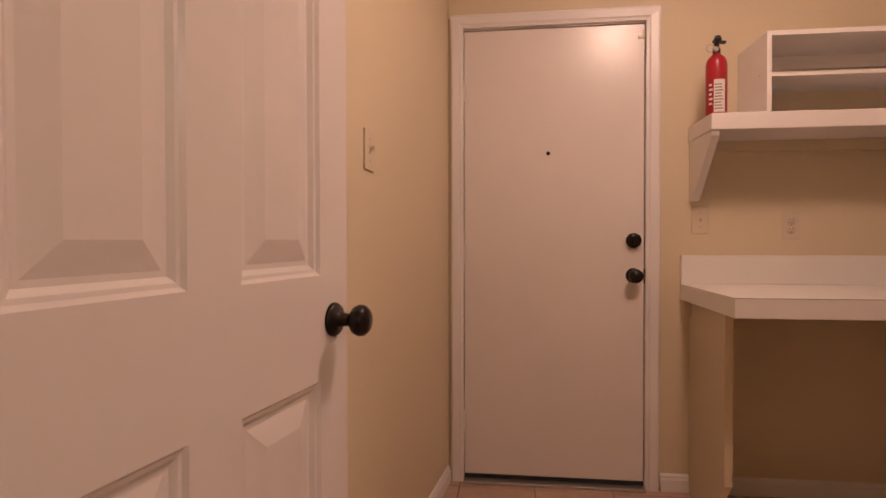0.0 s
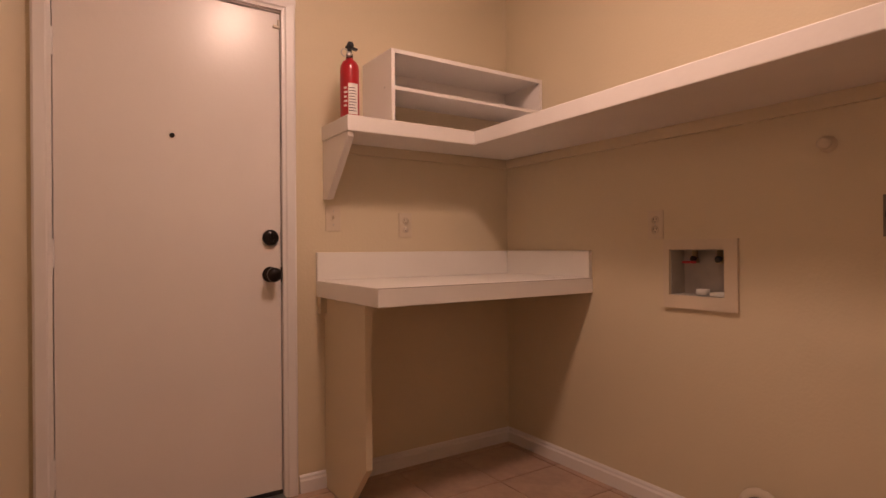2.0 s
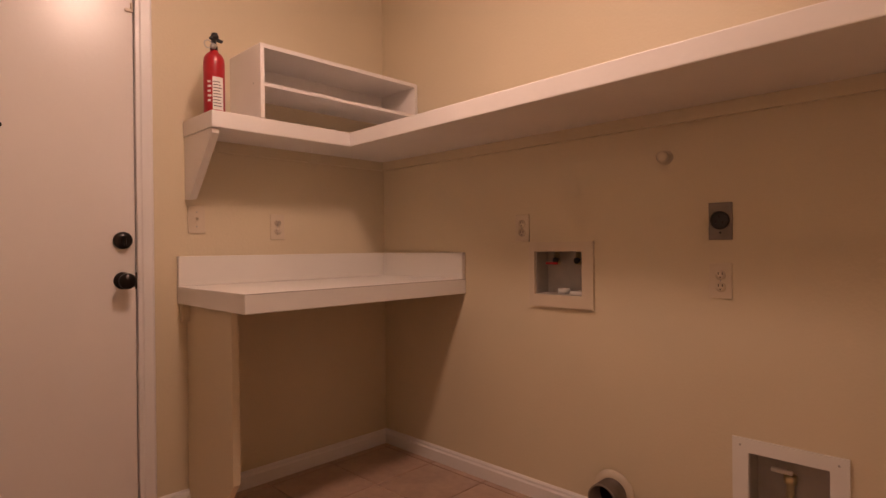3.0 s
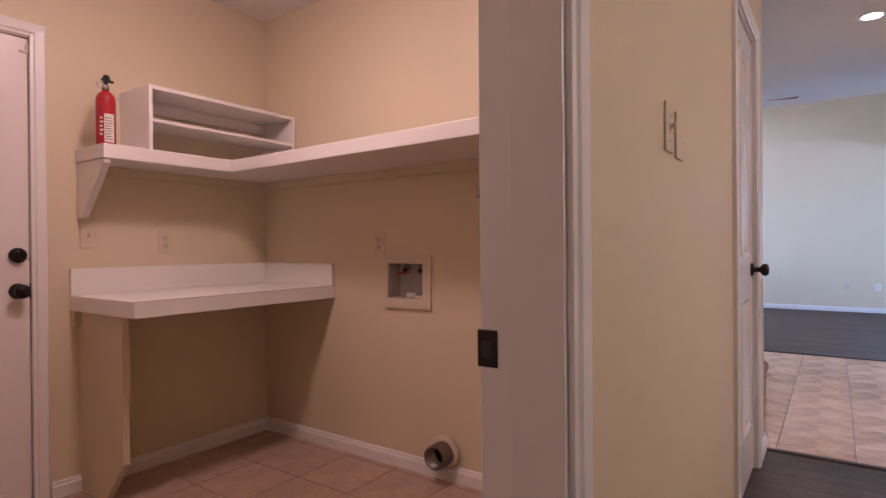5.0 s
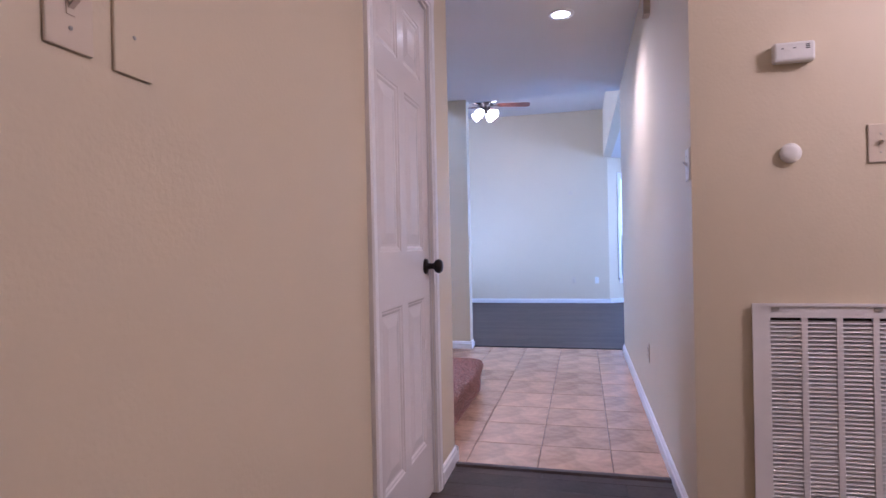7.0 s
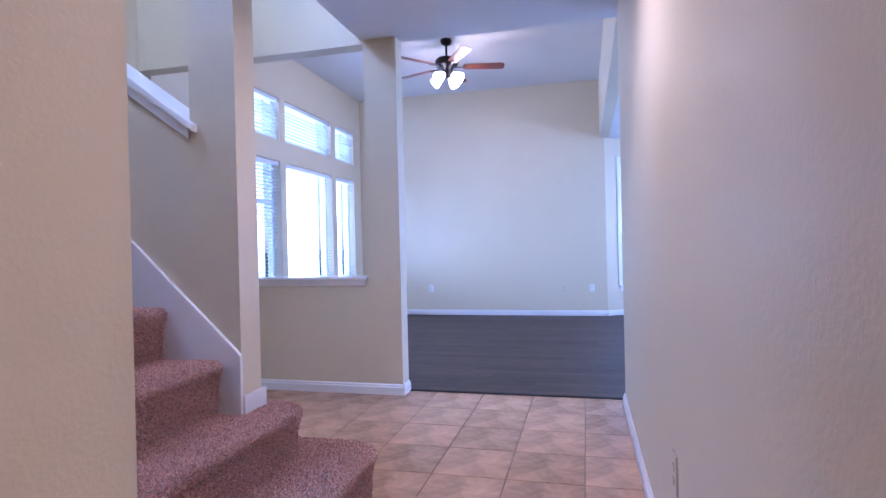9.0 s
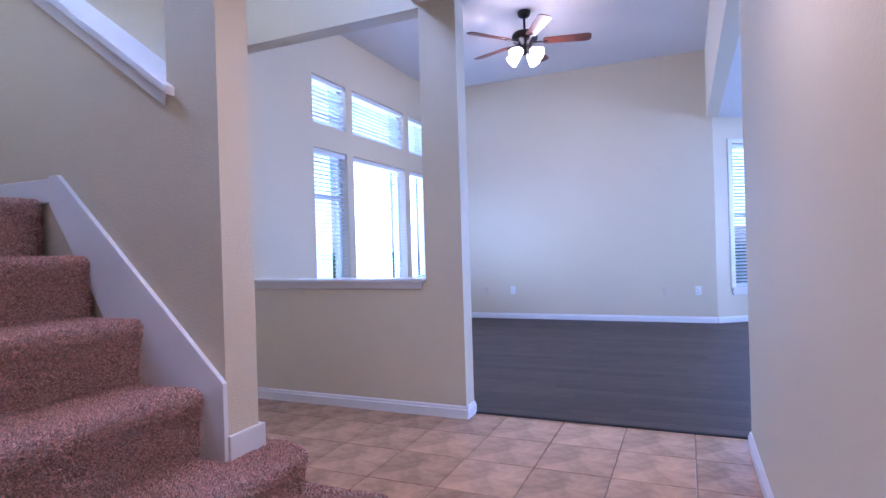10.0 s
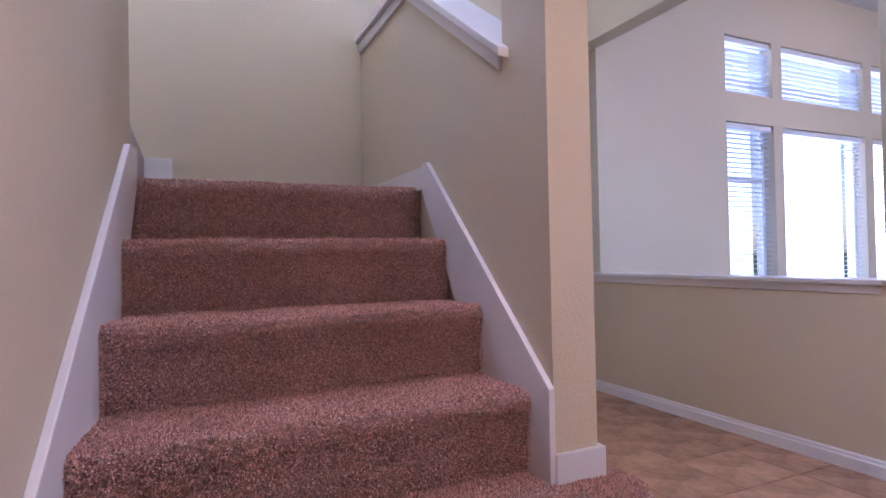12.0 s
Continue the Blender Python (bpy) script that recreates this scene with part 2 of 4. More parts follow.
# stair well: knee wall with a sloped top, end post, back wall
setting("wall_stair_right", prism([(POSTY, 0.0), (WY, 0.0), (WY, 2.09), (1.81, 2.09), (1.085, 1.575), (1.085, CEIL + 0.2), (POSTY, CEIL + 0.2)], "x", STX, STX + 0.135), M_STIPPLE)
# the high opening holds an unseen window, assumed from the light on the treads
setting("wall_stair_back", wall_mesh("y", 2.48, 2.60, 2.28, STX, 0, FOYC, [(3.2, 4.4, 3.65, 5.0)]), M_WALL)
setting("wall_foyer_back", wall_mesh("y", WY, WY + 0.2, STX, HWX, 0, FOYC), M_WALL)
setting("wall_upper_west", wall_mesh("x", 2.28, 2.38, HALLY + 0.12, 2.48, CEIL + 0.2, FOYC), M_WALL)
setting("wall_upper_south", wall_mesh("y", 0.99, 1.11, STL, HWX, CEIL + 0.2, FOYC), M_WALL)
setting("wall_half", prism([(0.84, 0.0), (WY, 0.0), (WY, 0.83), (1.09, 0.83), (1.09, 2.557), (0.84, 2.557)], "x", HWX, HWX + 0.135), M_WALL)
setting("wall_header", wall_mesh("x", HWX, HWX + 0.135, 0.84, WY + 0.2, 2.558, FOYC), M_WALL)
setting("wall_header_hall", wall_mesh("x", HWX, HWX + 0.135, -4.0, 0.84, 2.592, LIVC + 0.1), M_WALL)
holes = [(a, b, c, d) for a, b in WX for c, d in WZ]
setting("wall_windows", wall_mesh("y", WY, WY + 0.2, HWX + 0.135, FARX, 0, LIVC, holes), M_WALL)
setting("wall_far", wall_mesh("x", FARX, FARX + 0.14, -0.765, WY + 0.2, 0, LIVC), M_WALL)
setting("wall_bay_header", wall_mesh("y", -0.83, -0.70, HWX + 0.135, FARX, 2.60, LIVC), M_WALL)
setting("wall_dining_west", wall_mesh("x", 6.35, 6.47, -4.0, HALLR - 0.13, 0, 2.7), M_WALL)
# the openings in the next two walls are for unseen windows, added for light
setting("wall_dining_south", wall_mesh("y", -4.12, -4.0, 6.35, 13.2, 0, 2.7, [(7.6, 10.6, 0.6, 2.2)]), M_WALL)
setting("wall_dining_east", wall_mesh("x", 12.02, 12.16, -4.0, -1.86, 0, 2.7, [(-3.5, -2.3, 0.4, 2.3)]), M_WALL)
# slanting bay wall with its window
BAY = pose(FARX, -0.765, 0, 0, 0, -54.4)
bay = wall_mesh("y", 0.0, 0.14, 0, 1.5, 0, 2.7, [(0.27, 1.15, 0.44, 2.27)])
bay.transform(BAY)
setting("wall_bay", bay, M_WALL)

# ---- ceilings and floors ----
setting("ceiling_laundry", boxes((-0.4, HALLY + 0.12, 2.5, RIGHT + 0.12, BACK + 0.14, 2.58)), M_CEIL)
setting("ceiling_hall", prism([(-3.1, -4.1), (GRX, -4.1), (GRX, HALLR - 0.13), (HWX + 0.135, HALLR - 0.13), (HWX + 0.135, 1.11), (STL, 1.11), (STL, HALLY + 0.12), (-3.1, HALLY + 0.12)], "z", CEIL, CEIL + 0.2), M_CEIL)
setting("ceiling_living", boxes((HWX, -0.83, LIVC, FARX + 0.14, WY + 0.2, LIVC + 0.1)), M_CEIL)
setting("ceiling_dining", boxes((6.35, -4.12, 2.60, 13.2, -0.83, 2.70)), M_CEIL)
setting("ceiling_bay", boxes((FARX, -1.9, 2.603, 12.4, -0.76, 2.70)), M_CEIL)
setting("ceiling_foyer", boxes((2.2, 0.3, FOYC, HWX + 0.2, 3.2, FOYC + 0.1)), M_CEIL)
floor_slab = setting("floor_hall", boxes((-3.1, -4.12, -0.1, TILE0, HALLY + 0.1215, -0.012)), M_GAP, "dark wood plank hall floor", "floor")
floor_laundry = setting("floor_laundry", boxes((-0.4, HALLY + 0.122, -0.1, RIGHT + 0.12, BACK + 0.14, -0.006)), M_GROUT, "brown tiled laundry floor", "floor")
floor_foyer = setting("floor_foyer", boxes((TILE0 + 0.002, HALLR - 0.13, -0.1, TX - 0.002, 3.2, -0.006)), M_GROUT, "tan stone tiled foyer floor", "floor")
floor_living = setting("floor_living", boxes((TX, -4.12, -0.1, 13.2, 3.3, -0.012)), M_GAP, "dark wood plank living room floor", "floor")
setting("ground", boxes((-400, -400, -0.45, 400, 400, -0.35)), M_GRASS, "green lawn outside", "ground")
setting("threshold_strip", prism([(TILE0 - 0.025, -0.005), (TILE0 + 0.025, -0.005), (TILE0 + 0.015, 0.010), (TILE0 - 0.015, 0.010)], "y", HALLR, HALLY), M_WOOD, "dark wood transition strip on the floor", "trim")
setting("living_strip", prism([(TX - 0.02, -0.005), (TX + 0.02, -0.005), (TX + 0.012, 0.009), (TX - 0.012, 0.009)], "y", -2.5, 0.84), M_GAP, "dark transition strip between tile and wood", "trim")

# ---- baseboards ----


def baseboard(x0, y0, x1, y1, nx, ny, h=0.077, name="baseboard"):
    """A moulded board along a wall foot, standing out towards (nx, ny)."""
    d = Vector((x1 - x0, y1 - y0, 0))
    ln = d.length
    prof = [(0.001, 0.0), (0.016, 0.0), (0.016, h * 0.68), (0.011, h * 0.78), (0.010, h * 0.9), (0.004, h), (0.001, h)]
    bm = prism(prof, "x", 0, ln)
    rot = Matrix((d.normalized().to_tuple() + (0,), (nx, ny, 0, 0), (0, 0, 1, 0), (0, 0, 0, 1))).transposed()
    bm.transform(Matrix.Translation((x0, y0, 0)) @ rot)
    bmesh.ops.recalc_face_normals(bm, faces=bm.faces)
    return setting(name, bm, M_TRIM, "white painted moulded baseboard", "baseboard")


baseboard(0.99, BACK, RIGHT, BACK, 0, -1, 0.075)
baseboard(RIGHT, 0.45, RIGHT, BACK - 0.016, -1, 0, 0.075)
baseboard(-0.195, 0.8, 0.0625, BACK - 0.02, 0.9921, -0.1253, 0.075)
baseboard(0.83, HALLY, 2.36, HALLY, 0, -1)
baseboard(3.185, HALLY, 3.488, HALLY, 0, -1)
baseboard(3.472, HALLY - 0.016, 3.482, 0.43, 0.9953, -0.0968)
baseboard(GRX - 0.016, HALLR, 6.486, HALLR, 0, 1)
baseboard(6.47, HALLR - 0.13, 6.47, HALLR, 1, 0)
baseboard(GRX, HALLR, GRX, -4.0, -1, 0)
baseboard(HWX, 0.824, HWX, WY, -1, 0)
baseboard(HWX, 0.84, HWX + 0.135, 0.84, 0, -1)
baseboard(STX + 0.135, POSTY, STX + 0.135, WY, 1, 0)
baseboard(STX + 0.135, WY, HWX, WY, 0, -1)
baseboard(FARX, -0.765, FARX, WY, -1, 0)
baseboard(HWX + 0.135, WY, FARX, WY, 0, -1)
bb = Vector((0.582, -0.813, 0))
baseboard(FARX, -0.765, FARX + 1.5 * bb.x, -0.765 + 1.5 * bb.y, -0.813, -0.582)

# ---- doors ----


def knob(parent, p, n, name="door_knob"):
    """A round knob on a rose, standing out from the point p along n."""
    q = Vector(n).to_track_quat("Z", "Y").to_matrix().to_4x4()
    m = Matrix.Translation(p) @ q
    k = part(name, lathe([(0.0, -0.004), (0.033, -0.004), (0.033, 0.004), (0.029, 0.010), (0.014, 0.013), (0.012, 0.034), (0.016, 0.040), (0.026, 0.046), (0.0305, 0.056), (0.029, 0.066), (0.021, 0.074), (0.0, 0.077)], m), M_BRONZE, parent, "dark bronze round knob")
    return k


def casing(a0, a1, top, y, out, w=0.057, name="door_trim"):
    """Moulded boards round an opening on a wall face at y; out is -1 or 1, the side that they stand on."""
    o = thing(name, (a0, y, 0), "white painted moulded door casing", "door trim", kind="structure")
    for i, (p, q) in enumerate(((a0 - w, a0), (a1, a1 + w))):
        inner = q if i == 0 else p
        outer = p if i == 0 else q
        s = 1 if outer > inner else -1
        pr = [(inner, y), (inner, y + out * 0.010), (inner + s * 0.012, y + out * 0.012), (inner + s * 0.018, y + out * 0.017), (outer - s * 0.008, y + out * 0.019), (outer, y + out * 0.014), (outer, y)]
        part("side_board", prism(pr, "z", 0, top + w), M_TRIM, o)
    pr = [(y, top), (y + out * 0.010, top), (y + out * 0.012, top + 0.012), (y + out * 0.017, top + 0.018), (y + out * 0.021, top + w - 0.008), (y + out * 0.015, top + w + 0.001), (y, top + w + 0.001)]
    part("head_board", prism(pr, "x", a0 - w - 0.001, a1 + w + 0.001), M_TRIM, o)
    return o


# flat slab door in the laundry's back wall
ext = thing("door_1", (0.53, 2.87, 0.02), "closed plain white slab door with dark knob and deadbolt", "door", kind="structure")
part("slab", boxes((0.137, 2.872, 0.028, 0.923, 2.915, 2.028), bevel=0.003), M_SLAB, ext)
knob(ext, (0.878, 2.872, 0.935), (0, -1, 0))
dead = part("deadbolt", lathe([(0.0, -0.004), (0.033, -0.004), (0.033, 0.012), (0.028, 0.022), (0.012, 0.024), (0.0, 0.024)], pose(0.878, 2.872, 1.088, 90)), M_BRONZE, ext, "dark bronze deadbolt")
part("thumb_turn", boxes((0.873, 2.838, 1.070, 0.883, 2.852, 1.106), bevel=0.002), M_BRONZE, dead)
part("latch_plate", boxes((0.921, 2.868, 0.900, 0.927, 2.874, 0.965)), M_BRONZE, ext, "dark latch plate")
part("peephole", lathe([(0.0, 0.0), (0.009, 0.0), (0.009, 0.004), (0.006, 0.005), (0.0, 0.003)], pose(0.51, 2.872, 1.475, 90), 14), M_BRONZE, ext, "dark peephole")
for hz in (0.27, 1.03, 1.76):
    part("hinge", boxes((0.128, 2.862, hz - 0.05, 0.140, 2.874, hz + 0.05), bevel=0.003), M_TRIM, ext)
part("door_stop_clip", boxes((0.895, 2.862, 1.965, 0.922, 2.873, 1.975), (0.914, 2.862, 1.975, 0.922, 2.873, 2.0)), M_PLATE, ext)
part("door_bottom_seal", boxes((0.137, 2.868, 0.012, 0.923, 2.915, 0.0275)), M_BLACK, ext, "black rubber sweep")
casing(0.135, 0.925, 2.036, BACK, -1)
setting("door_jamb", boxes((0.1252, 2.863, 0, 0.1345, 2.998, 2.04), (0.9255, 2.863, 0, 0.9348, 2.998, 2.04), (0.1345, 2.863, 2.031, 0.9255, 2.998, 2.0398), (0.1345, 2.92, 0.03, 0.9255, 2.998, 2.031)), M_TRIM, "white painted door jamb", "door trim")
setting("door_sill", boxes((0.1352, 2.82, 0.0, 0.9248, 2.90, 0.012), bevel=0.003), M_STEEL, "worn aluminium threshold under the door", "threshold")


def panel_door(name, knob_z, width, height, label, stile, mullion, mid_rail, relief=1.0, th=0.035):
    """A six-panel door in its own axes: hinge at x = 0, width along x, front towards -y."""
    o = thing(name, (0, 0, 0), label, "door", kind="structure")
    st, mu = stile, mullion
    pw = (width - 2 * st - mu) / 2
    xs = [(st, st + pw), (st + pw + mu, width - st)]
    zs = [(0.23, 0.83), (mid_rail, 1.61), (1.71, 1.93)]
    zs = [(a * height / 2.03, b * height / 2.03) for a, b in zs]
    bm = wall_mesh("y", 0.0, th, 0, width, 0.012, height, [(a, b, c, d) for a, b in xs for c, d in zs])
    part("door_frame", bm, M_DOOR, o)
    for a, b in xs:
        for c, d in zs:
            # moulded sticking, a sunk channel and a raised field
            bm = bmesh.new()
            rings = []
            for ins, dep in ((0.0, 0.0), (0.006, 0.006), (0.012, 0.007), (0.020, 0.014), (0.028, 0.014), (0.062, 0.005), (0.066, 0.004)):
                rings.append([bm.verts.new((x, dep * relief, z)) for x, z in ((a + ins, c + ins), (b - ins, c + ins), (b - ins, d - ins), (a + ins, d - ins))])
            for r0, r1 in zip(rings, rings[1:]):
                for i in range(4):
                    bm.faces.new((r0[i], r0[(i + 1) % 4], r1[(i + 1) % 4], r1[i]))
            bm.faces.new(rings[-1])
            back = [bm.verts.new((x, th - 0.004, z)) for x, z in ((a, c), (b, c), (b, d), (a, d))]
            bm.faces.new(back[::-1])
            for i in range(4):
                bm.faces.new((rings[0][(i + 1) % 4], rings[0][i], back[i], back[(i + 1) % 4]))
            part("door_panel", bm, M_DOOR, o)
    knob(o, (width - 0.058, 0.0, knob_z), (0, -1, 0))
    return o


# laundry door, swung open along the side wall
ldoor = panel_door("door_2", 0.938, 0.78, 2.03, "open white six-panel laundry door with dark bronze knob", 0.107, 0.107, 1.026)
ldoor.matrix_world = pose(-0.121, 0.685, 0, 0, 0, 80.0)
# closet door in the hall
hdoor = panel_door("door_3", 0.985, 0.68, 2.09, "closed glossy white six-panel closet door with bronze knob", 0.085, 0.072, 1.021, relief=0.6)
hdoor.matrix_world = pose(2.43, HALLY + 0.012, 0.0)
for hz in (0.25, 1.02, 1.82):
    part("hinge", boxes((-0.006, -0.008, hz - 0.045, 0.005, 0.004, hz + 0.045), bevel=0.002), M_STEEL, hdoor, "small steel hinge")
casing(2.432, 3.113, 2.105, HALLY, -1)
setting("closet_jamb", boxes((2.4252, 0.327, 0, 2.4285, 0.443, 2.11), (3.1115, 0.327, 0, 3.1148, 0.443, 2.11), (2.4285, 0.327, 2.094, 3.1115, 0.443, 2.1098), (2.4285, 0.40, 0.0, 3.1115, 0.443, 2.094)), M_TRIM, "white painted closet door jamb", "door trim")
casing(-0.063, 0.753, 2.05, HALLY, -1)
lj = thing("laundry_jamb", (0.75, 0.38, 0), "white painted laundry door jamb with dark strike plate", "door trim", kind="structure")
part("jamb_side", boxes((0.7535, 0.3255, 0, 0.7648, 0.476, 2.05), (0.742, 0.3255, 0, 0.7535, 0.415, 2.04), bevel=0.002), M_TRIM, lj)
part("jamb_side", boxes((-0.0748, 0.3255, 0, -0.0635, 0.462, 2.05)), M_TRIM, lj)
part("jamb_head", boxes((-0.0635, 0.3255, 2.04, 0.7535, 0.462, 2.0598)), M_TRIM, lj)
sp = part("strike_plate", boxes((0.7505, 0.444, 0.914, 0.7545, 0.480, 0.974), bevel=0.001), M_BRONZE, lj, "dark bronze strike plate")
part("strike_hole", boxes((0.7495, 0.453, 0.930, 0.7508, 0.471, 0.956)), M_BLACK, sp)

# ---- small wall fittings ----


def plate(pos, normal, kind, label, m=M_PLATE, w=0.07, h=0.115, gangs=1):
    """A switch or socket plate on a wall; pos is its middle on the wall face."""
    o = thing({"switch": "light_switch", "outlet": "wall_outlet", "blank": "cover_plate"}[kind], (0, 0, 0), label, {"switch": "switch", "outlet": "outlet", "blank": "cover plate"}[kind])
    part("face_plate", boxes((-w / 2, -0.006, -h / 2, w / 2, 0.0, h / 2), bevel=0.002), m, o)
    for g in range(gangs):
        cx = (g - (gangs - 1) / 2) * 0.046
        if kind == "switch":
            part("rocker_slot", boxes((cx - 0.006, -0.0075, -0.013, cx + 0.006, -0.0055, 0.013)), m, o)
            part("toggle", prism([(-0.006, -0.006), (-0.006, 0.005), (-0.020, 0.012), (-0.020, 0.005)], "x", cx - 0.004, cx + 0.004), m, o)
        elif kind == "outlet":
            for s in (-1, 1):
                f = part("socket", lathe([(0.0, 0.0), (0.0165, 0.0), (0.0165, 0.002), (0.0, 0.002)], pose(cx, -0.0058, s * 0.0195, 90), 16), m, o)
                for dx in (-0.006, 0.006):
                    part("slot", boxes((cx + dx - 0.0011, -0.0085, s * 0.0195 + 0.0005, cx + dx + 0.0011, -0.0079, s * 0.0195 + 0.0085)), M_BLACK, f)
                part("ground_hole", boxes((cx - 0.002, -0.0085, s * 0.0195 - 0.010, cx + 0.002, -0.0079, s * 0.0195 - 0.006)), M_BLACK, f)
        for s in ((-1, 1) if kind == "switch" else (0,)):
            part("screw", lathe([(0.0, 0.0), (0.003, 0.0), (0.003, 0.001), (0.0, 0.001)], pose(cx, -0.0061, s * 0.030, 90), 8), M_STEEL, o)
    ang = math.degrees(math.atan2(normal[1], normal[0])) + 90
    o.matrix_world = pose(*pos, 0, 0, ang)
    return o


plate((1.15, BACK, 1.175), (0, -1), "switch", "painted-over beige switch under the laundry shelf")
plate((1.515, BACK, 1.15), (0, -1), "outlet", "beige double outlet above the laundry counter")
plate((RIGHT, 1.936, 1.126), (-1, 0), "outlet", "beige outlet beside the washer box")
plate((RIGHT, 1.145, 0.931), (-1, 0), "outlet", "almond double outlet on the laundry wall")
plate((-0.0563, 1.90, 1.347), (0.9921, -0.1253), "switch", "beige switch on the laundry side wall")
plate((1.36, HALLY, 1.385), (0, -1), "switch", "almond light switch beside the laundry door")
plate((1.465, HALLY, 1.38), (0, -1), "blank", "painted-over blank plate beside the hall light switch", M_WALL)
plate((2.965, HALLR, 1.345), (0, 1), "switch", "white hall switch close to the corner", M_WPLATE)
plate((4.36, HALLR, 0.40), (0, 1), "outlet", "almond hall outlet low on the wall")
plate((GRX, -1.292, 1.378), (-1, 0), "switch", "almond double switch plate in plastic film", w=0.117, h=0.127, gangs=2)
for oy, om in ((2.30, M_PLATE), (1.90, M_WPLATE), (-0.15, M_PLATE), (-0.55, M_WPLATE)):
    plate((FARX, oy, 0.41), (-1, 0), "outlet", "low outlet on the living room far wall", om)["group"] = "living room outlets"
plate((FARX, -0.12, 1.99), (-1, 0), "blank", "small blank plate high on the far wall", M_PLATE, 0.07, 0.07)

al = thing("carbon_monoxide_alarm", (GRX, -1.012, 1.697), "white plastic wall alarm with dark vents", "alarm")
part("housing", boxes((GRX - 0.036, -1.075, 1.664, GRX, -0.95, 1.730), bevel=0.008), M_WPLATE, al)
for i in range(3):
    part("vent_slot", boxes((GRX - 0.0365, -1.058, 1.703 + i * 0.006, GRX - 0.0355, -1.045, 1.706 + i * 0.006)), M_BLACK, al)
part("button", boxes((GRX - 0.038, -0.998, 1.700, GRX - 0.0355, -0.985, 1.714)), M_WPLATE, al)
for dy in (-0.975, -1.012):
    part("indicator", boxes((GRX - 0.0365, dy - 0.004, 1.706, GRX - 0.0355, dy + 0.004, 1.709)), M_BLACK, al)
single("wall_disc", lathe([(0.0, 0.0), (0.033, 0.0), (0.034, 0.010), (0.030, 0.017), (0.018, 0.020), (0.0, 0.021)], pose(GRX, -1.003, 1.360, 0, -90), 28), M_WPLATE, "round white plastic disc on the wall", "wall disc")
single("door_chime", boxes((4.00, HALLR, 2.31, 4.07, HALLR + 0.035, 2.42), bevel=0.004), M_PLATE, "small beige box high on the hall wall", "chime")

# return air grille
gr = thing("return_air_grille", (GRX, -1.19, 0.1), "large white metal return air grille with fine louvres", "grille")
G0, G1, GB, GT = -1.50, -0.885, 0.105, 0.845
part("grille_frame", wall_mesh("x", GRX - 0.014, GRX - 0.001, G0, G1, GB, GT, [(G0 + 0.045, G1 - 0.045, GB + 0.045, GT - 0.045)]), M_TRIM, gr)
part("edge_lip", wall_mesh("x", GRX - 0.019, GRX - 0.0142, G0 - 0.004, G1 + 0.012, GB - 0.012, GT + 0.004, [(G0 + 0.004, G1 - 0.002, GB + 0.002, GT - 0.006)]), M_TRIM, gr)
# shade behind the louvres, given as a black sheet
part("backing", boxes((GRX + 0.045, G0 + 0.03, GB + 0.03, GRX + 0.05, G1 - 0.03, GT - 0.03)), M_BLACK, gr, "black sheet for the shade behind the louvres")
cols = 5
cw = (G1 - G0 - 0.09) / cols
for c in range(1, cols):
    yy = G0 + 0.045 + c * cw
    part("mullion", boxes((GRX - 0.012, yy - 0.009, GB + 0.04, GRX - 0.001, yy + 0.009, GT - 0.04)), M_TRIM, gr)
nl = 44
slat = prism([(-0.010, 0.0), (0.003, 0.0088), (0.003, 0.0106), (-0.010, 0.0024)], "y", -(G1 - G0) / 2 + 0.04, (G1 - G0) / 2 - 0.04)
slat_me = mesh_of("louvre", slat, M_TRIM)
for i in range(nl):
    ob = new("louvre", slat_me)
    ob.parent = gr
    ob.location = (0.0, 0.0 - 0.0025, GB + 0.048 + i * (GT - GB - 0.10) / nl - 0.1)
for yy in (G1 - 0.06, G0 + 0.25):
    part("latch", boxes((GRX - 0.018, yy - 0.012, GT - 0.020, GRX - 0.0135, yy + 0.012, GT - 0.010)), M_STEEL, gr)

# kitchen counter end
kc = thing("kitchen_peninsula", (0.8, -1.1, 0), "white counter end on a low beige painted wall", "counter")
part("base_wall", boxes((0.35, -2.2, 0.0, 1.10, -0.605, 0.842)), M_WALL, kc)
part("countertop", boxes((0.30, -2.2, 0.876, 1.168, -0.538, 0.913), bevel=0.006), M_LAM, kc)
part("moulding", boxes((0.33, -2.2, 0.8425, 1.13, -0.575, 0.8755), bevel=0.006), M_LAM, kc)

# ---- laundry things ----
SZ, SB, SFY, SFX = 1.572, 1.508, 2.579, 1.725
shelf = thing("corner_shelf", (1.7, 2.7, SB), "white painted corner shelf along two laundry walls", "shelf")
part("shelf_board", prism([(1.10, BACK - 0.001), (1.10, SFY), (SFX, SFY), (1.655, 0.46), (RIGHT - 0.001, 0.46), (RIGHT - 0.001, BACK - 0.001)], "z", SB, SZ, 0.004), M_SHELF, shelf)
part("cleat", boxes((1.13, BACK - 0.02, SB - 0.045, RIGHT - 0.022, BACK - 0.001, SB - 0.001)), M_WALL, shelf)
part("cleat", boxes((RIGHT - 0.02, 0.47, SB - 0.045, RIGHT - 0.001, BACK - 0.001, SB - 0.001)), M_WALL, shelf)
part("bracket", prism([(BACK - 0.001, SB - 0.001), (SFY + 0.012, SB - 0.001), (SFY + 0.012, SB - 0.02), (BACK - 0.05, 1.255), (BACK - 0.001, 1.255)], "x", 1.105, 1.135, 0.002), M_SHELF, shelf)
cub = thing("cubby_unit", (1.72, 2.72, SZ), "white wooden two-tier cubby standing on the shelf", "cubby")
C0, C1, CY, CT = 1.298, 2.146, 2.581, 1.872
